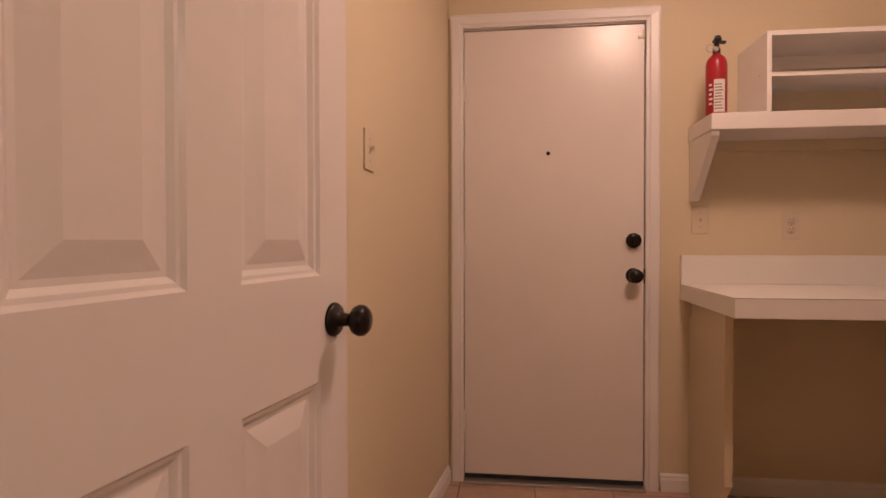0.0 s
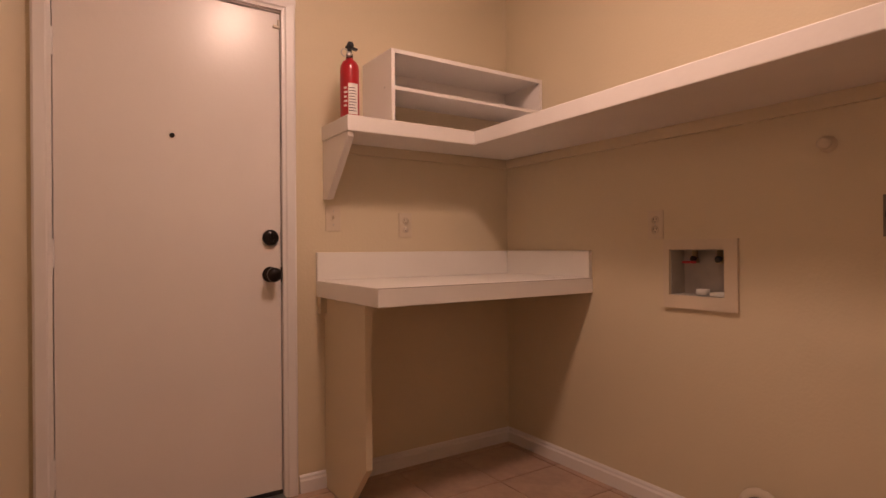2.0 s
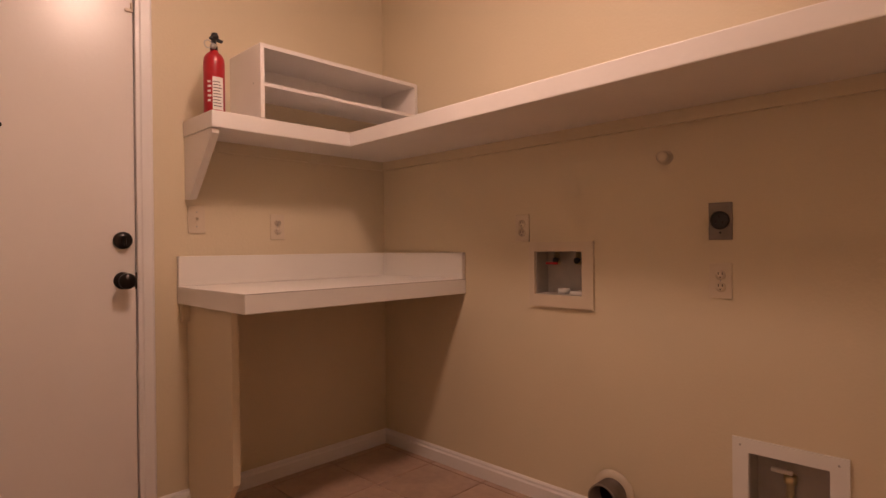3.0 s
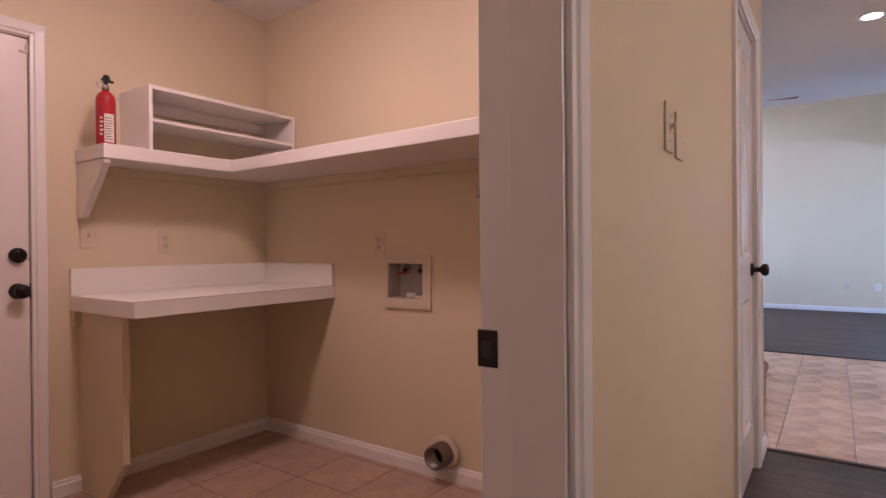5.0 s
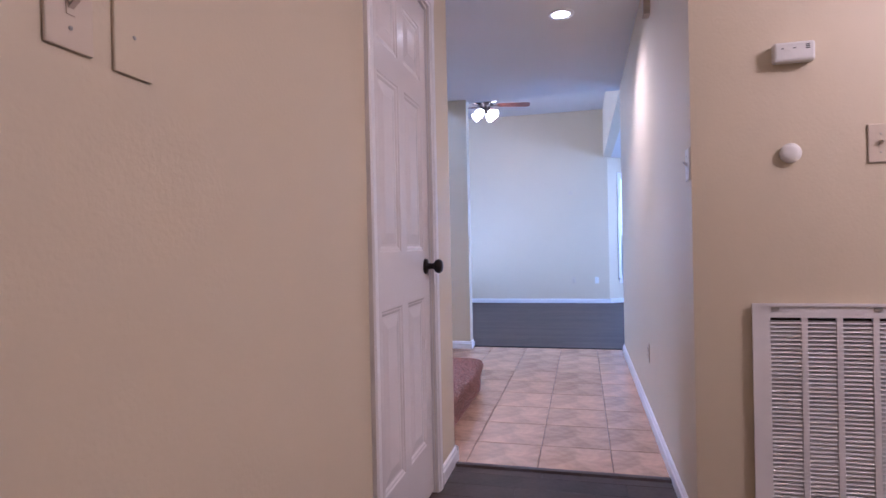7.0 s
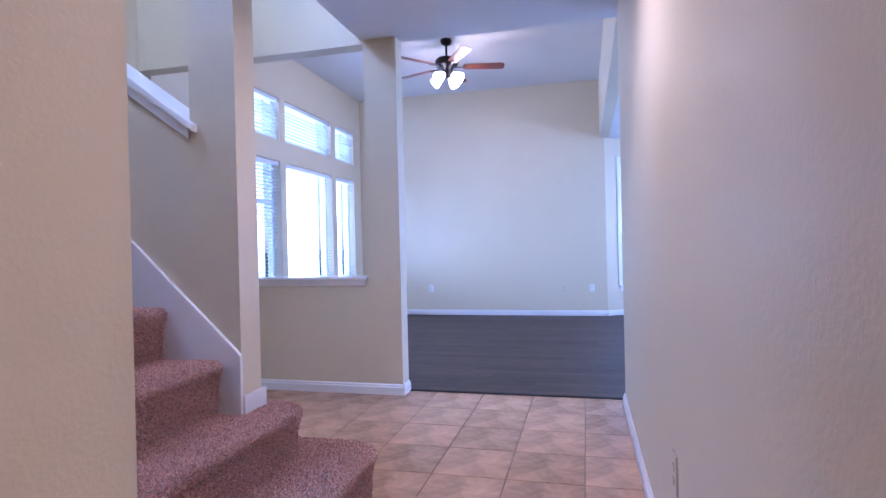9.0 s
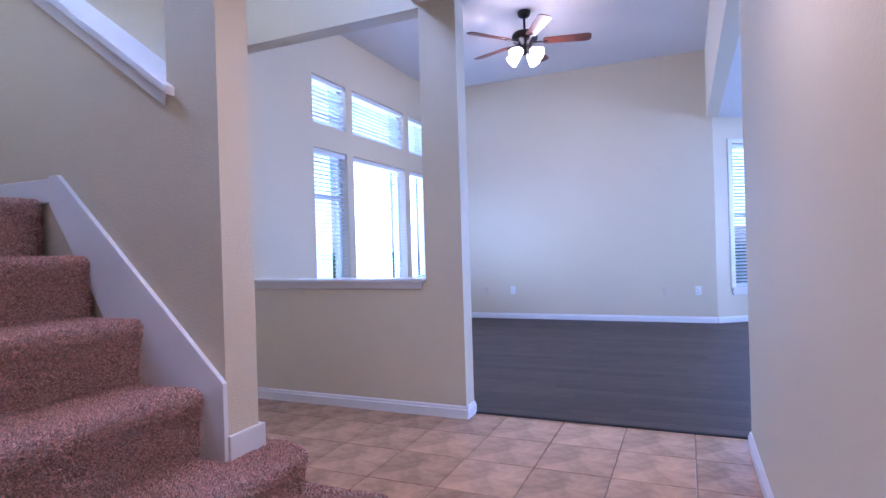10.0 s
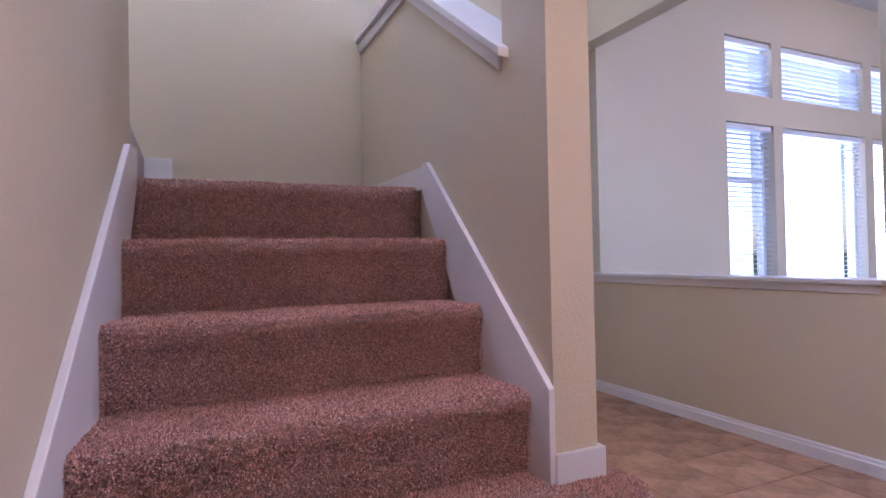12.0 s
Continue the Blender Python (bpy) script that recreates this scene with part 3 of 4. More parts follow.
part("side_panel", boxes((C0, CY, SZ + 0.001, C0 + 0.018, BACK - 0.004, CT), bevel=0.001), M_SHELF, cub)
part("side_panel", boxes((C1 - 0.018, CY, SZ + 0.001, C1, BACK - 0.004, CT), bevel=0.001), M_SHELF, cub)
part("top_board", boxes((C0 + 0.018, CY, CT - 0.018, C1 - 0.018, BACK - 0.004, CT), bevel=0.001), M_SHELF, cub)
part("middle_board", boxes((C0 + 0.018, CY + 0.002, 1.702, C1 - 0.018, BACK - 0.03, 1.717), bevel=0.001), M_SHELF, cub)
part("back_rail", boxes((C0 + 0.018, BACK - 0.016, 1.800, C1 - 0.018, BACK - 0.004, CT - 0.018)), M_SHELF, cub)
part("screw_cap", lathe([(0.0, 0.0), (0.004, 0.0), (0.003, 0.001), (0.0, 0.001)], pose(C0 - 0.0005, 2.64, 1.72, 0, -90), 8), M_STEEL, cub)

fx, fy = 1.142, 2.65
fe = thing("fire_extinguisher", (fx, fy, SZ), "small red fire extinguisher with white label on shelf", "extinguisher")
body = part("cylinder", lathe([(0.0, 0.001), (0.036, 0.001), (0.039, 0.006), (0.039, 0.195), (0.037, 0.212), (0.029, 0.228), (0.016, 0.238), (0.014, 0.245), (0.0, 0.245)], pose(fx, fy, SZ), 32), M_RED, fe)
part("valve", lathe([(0.0, 0.240), (0.014, 0.240), (0.014, 0.262), (0.010, 0.266), (0.010, 0.285), (0.0, 0.285)], pose(fx, fy, SZ), 16), M_BLACK, fe, "black valve")
part("lever", prism([(-0.035, 0.288), (0.012, 0.282), (0.014, 0.290), (-0.034, 0.297)], "y", fy - 0.008, fy + 0.008), M_BLACK, fe, "black lever").location += Vector((0, 0, 0))
for ob in fe.children:
    if ob.name.startswith("lever"):
        ob.location = (0.02, 0.0, 0.0)
        ob.data.transform(Matrix.Translation((fx, 0, SZ)))
part("push_button", lathe([(0.0, 0.29), (0.013, 0.29), (0.015, 0.300), (0.011, 0.312), (0.0, 0.313)], pose(fx + 0.004, fy, SZ), 14), M_BLACK, fe, "black push top")
ring = bmesh.new()
for i in range(20):
    a0, a1 = 2 * math.pi * i / 20, 2 * math.pi * (i + 1) / 20
    q = []
    for a in (a0, a1):
        for r in (0.013, 0.0165):
            q.append(ring.verts.new((fx - 0.026 + r * math.cos(a), fy - 0.012, SZ + 0.262 + r * math.sin(a))))
    ring.faces.new((q[0], q[1], q[3], q[2]))
bmesh.ops.remove_doubles(ring, verts=ring.verts, dist=1e-5)
bmesh.ops.solidify(ring, geom=ring.faces[:], thickness=0.003)
part("pull_ring", ring, M_STEEL, fe, "steel pull ring")
part("gauge", lathe([(0.0, 0.0), (0.011, 0.0), (0.011, 0.010), (0.0, 0.010)], pose(fx - 0.010, fy - 0.014, SZ + 0.255, 90), 14), M_STEEL, fe)


def curved(a0, a1, z0, z1, r, n=10):
    """A thin skin that hugs an upright cylinder, angles in degrees."""
    bm = bmesh.new()
    vs = [(bm.verts.new((fx + r * math.cos(radians(a)), fy + r * math.sin(radians(a)), z0)), bm.verts.new((fx + r * math.cos(radians(a)), fy + r * math.sin(radians(a)), z1))) for a in np.linspace(a0, a1, n)]
    for p, q in zip(vs, vs[1:]):
        bm.faces.new((p[0], q[0], q[1], p[1]))
    return bm


lab = part("label", curved(-122, -60, SZ + 0.010, SZ + 0.135, 0.0394), M_PAPER, fe, "white printed label")
for i in range(9):
    part("print_line", curved(-118, -72 - 5 * (i % 3), SZ + 0.022 + i * 0.0115, SZ + 0.0255 + i * 0.0115, 0.0396, 6), M_INK, lab)
for i in range(5):
    part("print_line", curved(-150, -132 + 4 * (i % 2), SZ + 0.04 + i * 0.018, SZ + 0.048 + i * 0.018, 0.0394, 5), M_PAPER, body)

CX0, CFY, CZ = 1.07, 2.265, 0.902
ct = thing("laundry_counter", (1.6, 2.55, 0), "white laminate counter with backsplash in laundry corner", "counter")
part("countertop", boxes((CX0, CFY, 0.833, RIGHT - 0.001, BACK - 0.001, CZ), bevel=0.0025), M_LAM, ct)
part("backsplash", boxes((CX0, BACK - 0.022, CZ + 0.0005, RIGHT - 0.001, BACK - 0.001, 1.024), bevel=0.002), M_LAM, ct)
part("backsplash", boxes((RIGHT - 0.022, CFY + 0.004, CZ + 0.0005, RIGHT - 0.001, BACK - 0.023, 1.024), bevel=0.002), M_LAM, ct)
part("seam", boxes((CX0, CFY - 0.0006, CZ - 0.0035, RIGHT - 0.001, CFY + 0.0006, CZ - 0.0022)), M_INK, ct, "dark laminate seam")
part("support_panel", prism([(BACK - 0.001, 0.0), (2.62, 0.0), (2.45, 0.20), (2.45, 0.832), (BACK - 0.001, 0.832)], "x", 1.108, 1.136, 0.001), M_WALL, ct)
part("cleat", boxes((CX0 + 0.01, BACK - 0.03, 0.76, 1.114, BACK - 0.001, 0.832)), M_WALL, ct)

wb = thing("washer_outlet_box", (RIGHT, 1.75, 0.93), "recessed washer supply box with cream wooden frame", "washer box")
part("frame", wall_mesh("x", RIGHT - 0.014, RIGHT - 0.0005, 1.600, 1.895, 0.803, 1.066, [(1.648, 1.870, 0.852, 1.028)]), M_PLATE, wb)
part("tub", boxes((RIGHT + 0.085, 1.6465, 0.8505, RIGHT + 0.09, 1.8715, 1.0295), (RIGHT + 0.001, 1.6465, 0.8505, RIGHT + 0.085, 1.650, 1.0295), (RIGHT + 0.001, 1.868, 0.8505, RIGHT + 0.085, 1.8715, 1.0295), (RIGHT + 0.001, 1.650, 0.8505, RIGHT + 0.085, 1.868, 0.854), (RIGHT + 0.001, 1.650, 1.026, RIGHT + 0.085, 1.868, 1.0295)), M_TUB, wb, "grey plastic tub")
for yy in (1.70, 1.80):
    v = part("valve", lathe([(0.0, 0.0), (0.011, 0.0), (0.011, 0.03), (0.015, 0.032), (0.015, 0.05), (0.0, 0.05)], pose(RIGHT + 0.05, yy, 1.025, 180), 14), M_BRASS, wb, "brass valve")
    part("outlet_cap", lathe([(0.0, 0.0), (0.013, 0.0), (0.013, 0.02), (0.0, 0.02)], pose(RIGHT + 0.055, yy, 0.99, 0, -90), 12), M_BLACK if yy < 1.75 else M_BRONZE, v)
part("red_handle", boxes((RIGHT + 0.012, 1.775, 0.974, RIGHT + 0.02, 1.832, 0.984), bevel=0.002), M_RED, wb, "red valve handle")
part("drain_pipe", lathe([(0.024, 0.0), (0.024, 0.022), (0.021, 0.022), (0.021, 0.0)], pose(RIGHT + 0.045, 1.765, 0.854), 18), M_WPLATE, wb)
part("drain_rim", boxes((RIGHT + 0.01, 1.66, 0.854, RIGHT + 0.08, 1.72, 0.868), bevel=0.004), M_WPLATE, wb)

do = thing("dryer_outlet", (RIGHT, 1.145, 1.135), "steel plate with round black dryer power outlet", "outlet")
part("face_plate", boxes((RIGHT - 0.005, 1.108, 1.064, RIGHT, 1.181, 1.185), bevel=0.0015), M_DPLATE, do)
rec = part("receptacle", lathe([(0.0, 0.0), (0.029, 0.0), (0.029, 0.007), (0.026, 0.009), (0.0, 0.009)], pose(RIGHT - 0.004, 1.145, 1.127, 0, -90), 28), M_BLACK, do, "round black receptacle")
for a in (90, 210, 330):
    part("slot", boxes((RIGHT - 0.0136, 1.145 + 0.012 * math.cos(radians(a)) - 0.002, 1.127 + 0.012 * math.sin(radians(a)) - 0.005, RIGHT - 0.0128, 1.145 + 0.012 * math.cos(radians(a)) + 0.002, 1.127 + 0.012 * math.sin(radians(a)) + 0.005)), M_BRONZE, rec)
part("screw", lathe([(0.0, 0.0), (0.004, 0.0), (0.003, 0.002), (0.0, 0.002)], pose(RIGHT - 0.005, 1.145, 1.087, 0, -90), 8), M_BLACK, do)
single("pipe_stub", lathe([(0.0, 0.0), (0.026, 0.0), (0.026, 0.004), (0.016, 0.006), (0.016, 0.022), (0.020, 0.024), (0.020, 0.036), (0.012, 0.042), (0.0, 0.042)], pose(RIGHT, 1.322, 1.352, 0, -90), 10), M_PLATE, "small capped pipe painted wall colour", "pipe cap")
dv = thing("dryer_vent", (RIGHT, 1.52, 0.115), "round corrugated metal dryer vent at the wall foot", "dryer vent")
part("collar", lathe([(0.052, 0.0), (0.080, 0.0), (0.080, 0.006), (0.052, 0.006)], pose(RIGHT - 0.017, 1.52, 0.138, 0, -90), 30), M_PLATE, dv)
prof = [(0.048, 0.0)]
for i in range(6):
    prof += [(0.054, 0.006 + i * 0.012), (0.057, 0.010 + i * 0.012), (0.053, 0.014 + i * 0.012)]
prof += [(0.056, 0.084), (0.056, 0.088), (0.049, 0.088), (0.048, 0.012)]
part("duct", lathe(prof, pose(RIGHT - 0.02, 1.52, 0.134, 0, -90), 32), M_HOSE, dv, "tarnished corrugated duct")
# black disc stands in for the shade inside the duct
part("duct_shade_disc", lathe([(0.0, 0.010), (0.0478, 0.010), (0.0478, 0.013), (0.0, 0.013)], pose(RIGHT - 0.02, 1.52, 0.134, 0, -90), 24), M_BLACK, dv)
gb = thing("gas_outlet_box", (RIGHT, 0.96, 0.28), "recessed gas valve box with white frame", "gas box")
part("frame", wall_mesh("x", RIGHT - 0.010, RIGHT - 0.0005, 0.805, 1.113, 0.125, 0.437, [(0.852, 1.066, 0.172, 0.394)]), M_WPLATE, gb)
part("tub", boxes((RIGHT + 0.085, 0.8505, 0.1705, RIGHT + 0.09, 1.0675, 0.3955), (RIGHT + 0.001, 0.8505, 0.1705, RIGHT + 0.085, 0.854, 0.3955), (RIGHT + 0.001, 1.064, 0.1705, RIGHT + 0.085, 1.0675, 0.3955), (RIGHT + 0.001, 0.854, 0.392, RIGHT + 0.085, 1.064, 0.3955), (RIGHT + 0.001, 0.854, 0.1705, RIGHT + 0.085, 1.064, 0.174)), M_TUB, gb)
part("valve_handle", boxes((RIGHT + 0.03, 0.955, 0.338, RIGHT + 0.042, 1.015, 0.352), bevel=0.004), M_WPLATE, gb, "pale valve handle")
part("valve_body", lathe([(0.0, 0.0), (0.012, 0.0), (0.012, 0.13), (0.018, 0.135), (0.018, 0.16), (0.0, 0.16)], pose(RIGHT + 0.05, 0.965, 0.174), 14), M_BRASS, gb)
for yy in (0.83, 1.09):
    part("screw", lathe([(0.0, 0.0), (0.004, 0.0), (0.003, 0.002), (0.0, 0.002)], pose(RIGHT - 0.010, yy, 0.415, 0, -90), 8), M_STEEL, gb)
ll = thing("ceiling_light", (1.0, 1.64, 2.5), "flush round laundry ceiling light, lit", "ceiling light")
part("pan", lathe([(0.0, 0.0), (0.14, 0.0), (0.14, -0.02), (0.0, -0.02)], pose(1.0, 1.64, 2.5), 28), M_WPLATE, ll)

# ---- hall can light ----
cl = thing("recessed_light", (4.56, -0.2, CEIL), "white recessed ceiling light, lit", "ceiling light")
part("trim_ring", lathe([(0.062, 0.0), (0.088, 0.0), (0.086, -0.006), (0.064, -0.004)], pose(4.56, -0.2, CEIL), 32), M_TRIM, cl)
part("lens", lathe([(0.0, -0.001), (0.063, -0.001), (0.058, -0.004), (0.0, -0.006)], pose(4.56, -0.2, CEIL), 28), M_CAN, cl, "glowing lens")

# ---- stairs ----
NOSE, RUN, RISE = 0.442, 0.253, 0.2095
SLANT = (STL - 3.472) / (1.70 - HALLY)
SX0, SX1 = STL + 0.021, STX - 0.002
st = thing("staircase", (4.1, 0.44, 0), "brown carpeted staircase with white painted skirt boards", "stairs", kind="structure")
rng = np.random.default_rng(5)


def tufts(bm_src, count, size):
    """Short leaning blades of pile spread over a mesh's faces, as arrays."""
    tris, w = [], []
    for f in bm_src.faces:
        c = [v.co for v in f.verts]
        for i in range(1, len(c) - 1):
            if f.normal.z > -0.8:
                tris.append((c[0].to_tuple(), c[i].to_tuple(), c[i + 1].to_tuple()))
                w.append(((c[i] - c[0]).cross(c[i + 1] - c[0])).length)
    tris, w = np.array(tris), np.array(w)
    pick = rng.choice(len(tris), count, p=w / w.sum())
    r1, r2 = rng.random(count) ** 0.5, rng.random(count)
    t = tris[pick]
    p = t[:, 0] * (1 - r1)[:, None] + t[:, 1] * (r1 * (1 - r2))[:, None] + t[:, 2] * (r1 * r2)[:, None]
    n = np.cross(t[:, 1] - t[:, 0], t[:, 2] - t[:, 0])
    n /= np.linalg.norm(n, axis=1)[:, None]
    up = n + rng.normal(0, 0.55, (count, 3))
    up /= np.linalg.norm(up, axis=1)[:, None]
    side = np.cross(up, rng.normal(0, 1, (count, 3)))
    side /= np.linalg.norm(side, axis=1)[:, None]
    ln = size * (0.7 + 0.6 * rng.random(count))[:, None]
    wd = size * 0.33
    return np.stack([p - side * wd, p + side * wd, p + up * ln + side * wd * 0.5, p + up * ln - side * wd * 0.5], 1).reshape(-1, 3)


def carpet_step(name, parent, outline_x0, outline_x1, nose, z0, z1, back, round_right=0.0, round_left=0.0, count=60000):
    """One carpeted step: riser and bull-nosed tread, from nose to back, soft all round."""
    r, n = 0.028, 6
    prof = [(nose + 0.028, z0), (nose + 0.022, z0 + (z1 - z0) * 0.5), (nose + 0.012, z1 - 0.06)]
    prof += [(nose + r - r * math.cos(a), z1 - r + r * math.sin(a)) for a in np.linspace(-0.6, math.pi / 2, n)]
    prof += [(nose + 0.10, z1), (nose + 0.18, z1 - 0.001), (back, z1)]
    bm = bmesh.new()
    xs = np.linspace(outline_x0, outline_x1, 40)
    rows = []
    for x in xs:
        row = []
        for y, z in prof:
            yy, zz, xx = y, z, x
            if round_right:
                d = x - (outline_x1 - round_right)
                if d > 0:
                    yy = y + (round_right - math.sqrt(max(round_right ** 2 - d * d, 0.0))) * max(0.0, 1 - (y - nose) / max(back - nose, 0.01))
            k = noise.noise((xx * 9, yy * 9, zz * 9)) * 0.004
            row.append(bm.verts.new((xx, yy + k, zz + k * (1 if z > z0 + 0.01 else 0))))
        rows.append(row)
    for a, b in zip(rows, rows[1:]):
        for i in range(len(prof) - 1):
            bm.faces.new((a[i], b[i], b[i + 1], a[i + 1]))
    # soft side and closed foot
    for row, flip in ((rows[-1], False), (rows[0], True)):
        foot = [bm.verts.new((v.co.x, v.co.y, z0)) for v in row]
        for i in range(len(prof) - 1):
            if i == 0 and (foot[0].co - row[0].co).length < 1e-6:
                pass
            q = (row[i], foot[i], foot[i + 1], row[i + 1])
            try:
                bm.faces.new(q[::-1] if flip else q)
            except ValueError:
                pass
    bm.normal_update()
    pile = tufts(bm, count, 0.0068)
    for f in bm.faces:
        f.smooth = True
    s = part(name, bm, M_PILE, parent)
    me = bpy.data.meshes.new("pile")
    me.from_pydata((pile - np.array(BASES[parent.name])).tolist(), [], np.arange(len(pile)).reshape(-1, 4).tolist())
    me.materials.append(M_TUFT)
    t = new("pile", me)
    t.parent = s
    tagged(t, "short brown carpet pile", kind="stuff")
    return s


carpet_step("step", st, SX0 - SLANT * 1.27, 4.955, NOSE - 0.02, 0.0, RISE, 0.93, 0.12)
carpet_step("step", st, SX0 - SLANT * 1.0, 4.785, NOSE + RUN, RISE, 2 * RISE, POSTY + 0.10, 0.07)
for k in range(2, 5):
    carpet_step("step", st, SX0 - SLANT * (1.25 - RUN * k), SX1 - 0.012, NOSE + RUN * k, RISE * k, RISE * (k + 1), NOSE + RUN * (k + 1) + 0.03)
carpet_step("landing", st, SX0, SX1 - 0.012, NOSE + RUN * 5, RISE * 5, RISE * 6, 2.478)
part("landing_extension", boxes((2.565, 1.72, RISE * 5, SX0, 2.478, RISE * 6 - 0.004)), M_PILE, st)
part("upper_step", boxes((2.6, 1.72, RISE * 6, 3.60, 2.455, RISE * 7), bevel=0.03), M_PILE, st)
LZ = RISE * 6
# skirt boards: a sloped board with an upright foot
sk = [(0.868, 2 * RISE), (0.868, 0.655), (0.885, 0.672), (1.615, LZ + 0.085), (1.66, LZ + 0.085), (1.66, LZ - 0.02), (1.10, 2 * RISE)]
part("skirt_board", prism(sk, "x", STX - 0.018, STX - 0.0005, 0.002), M_TRIM, st, "white skirt board")
skl = [(0.43, 0.0), (0.43, 0.27), (1.60, LZ + 0.085), (1.70, LZ + 0.085), (1.70, LZ - 0.02), (0.9, 0.0)]
skb = prism(skl, "x", STL + 0.0005, STL + 0.020, 0.003)
for v in skb.verts:
    v.co.x -= (1.70 - v.co.y) * SLANT
part("skirt_board", skb, M_TRIM, st, "white skirt board")
part("landing_base", boxes((STX - 0.016, 1.66, LZ - 0.01, STX - 0.0005, 2.479, LZ + 0.075), bevel=0.003), M_TRIM, st)
part("landing_base", boxes((3.72, 2.462, LZ - 0.01, STX - 0.017, 2.4795, LZ + 0.002)), M_TRIM, st)
part("upper_skirt", boxes((2.7, 2.462, LZ - 0.01, 3.71, 2.4795, 1.45), bevel=0.003), M_TRIM, st, "white skirt board end")
part("post_base", boxes((STX - 0.004, POSTY - 0.016, 2 * RISE - 0.01, STX + 0.15, POSTY - 0.0005, 2 * RISE + 0.075), (STX + 0.1355, POSTY - 0.0005, 2 * RISE - 0.01, STX + 0.15, 0.99, 2 * RISE + 0.075), bevel=0.003), M_TRIM, st, "white base moulding round the post")
cap = thing("knee_wall_cap", (STX + 0.07, 1.5, 1.58), "white painted cap moulding on the sloped stair wall", "wall cap", kind="structure")
sl = (2.10 - 1.575) / (1.82 - 1.085)


def cap_run(z_off0, z_off1, x0, x1, y_start, name):
    pts = [(y_start, 1.575 + sl * (y_start - 1.085) + z_off0), (1.82, 2.10 + z_off0), (2.479, 2.10 + z_off0), (2.479, 2.10 + z_off1), (1.81, 2.10 + z_off1), (y_start, 1.575 + sl * (y_start - 1.085) + z_off1)]
    part(name, prism(pts, "x", x0, x1, 0.004), M_TRIM, cap)


cap_run(-0.006, 0.024, STX - 0.035, STX + 0.17, 1.052, "cap_board")
cap_run(-0.056, -0.007, STX - 0.015, STX - 0.0005, 1.085, "bed_moulding")

# ---- half wall cap ----
hc = thing("half_wall_cap", (HWX + 0.07, 2.2, 0.83), "white painted ledge on the half wall", "ledge", kind="structure")
part("ledge_board", boxes((HWX - 0.03, 1.092, 0.832, HWX + 0.165, 3.05, 0.856), bevel=0.005), M_TRIM, hc)
part("bed_moulding", prism([(HWX - 0.018, 0.8315), (HWX - 0.0005, 0.8315), (HWX - 0.0005, 0.79), (HWX - 0.010, 0.795)], "y", 1.11, 3.05), M_TRIM, hc)

# ---- windows and blinds ----


def window(name, w, h, m, slat_step, tilt, mid=True, blind_label="white slatted blind, open", rail=0.5, blind=True):
    """A vinyl window in its own axes: opening 0..w by 0..h, room side towards -y, wall face at y = 0."""
    o = thing(name, (0, 0, 0), "white vinyl window with bright daylight behind", "window", kind="structure")
    part("window_frame", wall_mesh("y", 0.10, 0.15, 0.001, w - 0.001, 0.001, h - 0.001, [(0.04, w - 0.04, 0.04, h - 0.04)]), M_FRAME, o)
    if mid:
        part("meeting_rail", boxes((0.04, 0.11, h * rail - 0.02, w - 0.04, 0.145, h * rail + 0.02)), M_FRAME, o)
    g = part("pane", boxes((0.038, 0.124, 0.038, w - 0.038, 0.128, h - 0.038)), M_GLASS, o)
    g.visible_shadow = False
    o.matrix_world = m
    if not blind:
        return o
    b = thing("window_blind", (0, 0, 0), blind_label, "blind", "window blinds")
    part("head_rail", boxes((0.006, 0.02, h - 0.05, w - 0.006, 0.07, h - 0.004), bevel=0.004), M_BLIND, b)
    part("bottom_rail", boxes((0.008, 0.025, 0.006, w - 0.008, 0.068, 0.022), bevel=0.003), M_BLIND, b)
    sm = bmesh.new()
    ny = 5
    top = [[sm.verts.new((x, -0.024 + 0.048 * i / (ny - 1), 0.004 * (1 - (2 * i / (ny - 1) - 1) ** 2))) for i in range(ny)] for x in (0.008, w - 0.008)]
    for i in range(ny - 1):
        sm.faces.new((top[0][i], top[1][i], top[1][i + 1], top[0][i + 1]))
    bmesh.ops.solidify(sm, geom=sm.faces[:], thickness=0.002)
    me = mesh_of("slat", sm, M_BLIND)
    k = int((h - 0.08) / slat_step)
    for i in range(k):
        s = new("slat", me)
        s.parent = b
        s.matrix_basis = pose(0, 0.045, 0.04 + i * slat_step, tilt)
    for x in (0.12, w - 0.12):
        part("ladder_cord", boxes((x - 0.001, 0.018, 0.02, x + 0.001, 0.020, h - 0.05)), M_BLIND, b)
    b.matrix_world = m
    return o


n = 0
for (a, b) in WX:
    for (c, d) in WZ:
        n += 1
        window("window_%d" % n, b - a, d - c, pose(a, WY, c), 0.043, -22 if c > 2 else (-5 if a < 8.5 else 4), c < 2 and a < 8.5, rail=0.68)
window("window_7", 0.88, 1.83, BAY @ pose(0.27, 0, 0.44), 0.043, 30)
bt = thing("window_trim", (0, 0, 0), "white window sill and apron", "window trim", kind="structure")
part("sill", boxes((0.20, -0.05, 0.415, 1.22, -0.001, 0.439), bevel=0.004), M_TRIM, bt)
part("apron", boxes((0.22, -0.014, 0.35, 1.20, -0.001, 0.414), bevel=0.003), M_TRIM, bt)
part("side_casing", boxes((0.20, -0.014, 0.44, 0.268, -0.001, 2.33), bevel=0.003), M_TRIM, bt)
part("head_casing", boxes((0.268, -0.014, 2.272, 1.22, -0.001, 2.33), bevel=0.003), M_TRIM, bt)
bt.matrix_world = BAY
# unseen window above the landing, its place assumed
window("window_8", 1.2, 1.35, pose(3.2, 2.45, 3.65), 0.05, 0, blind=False)
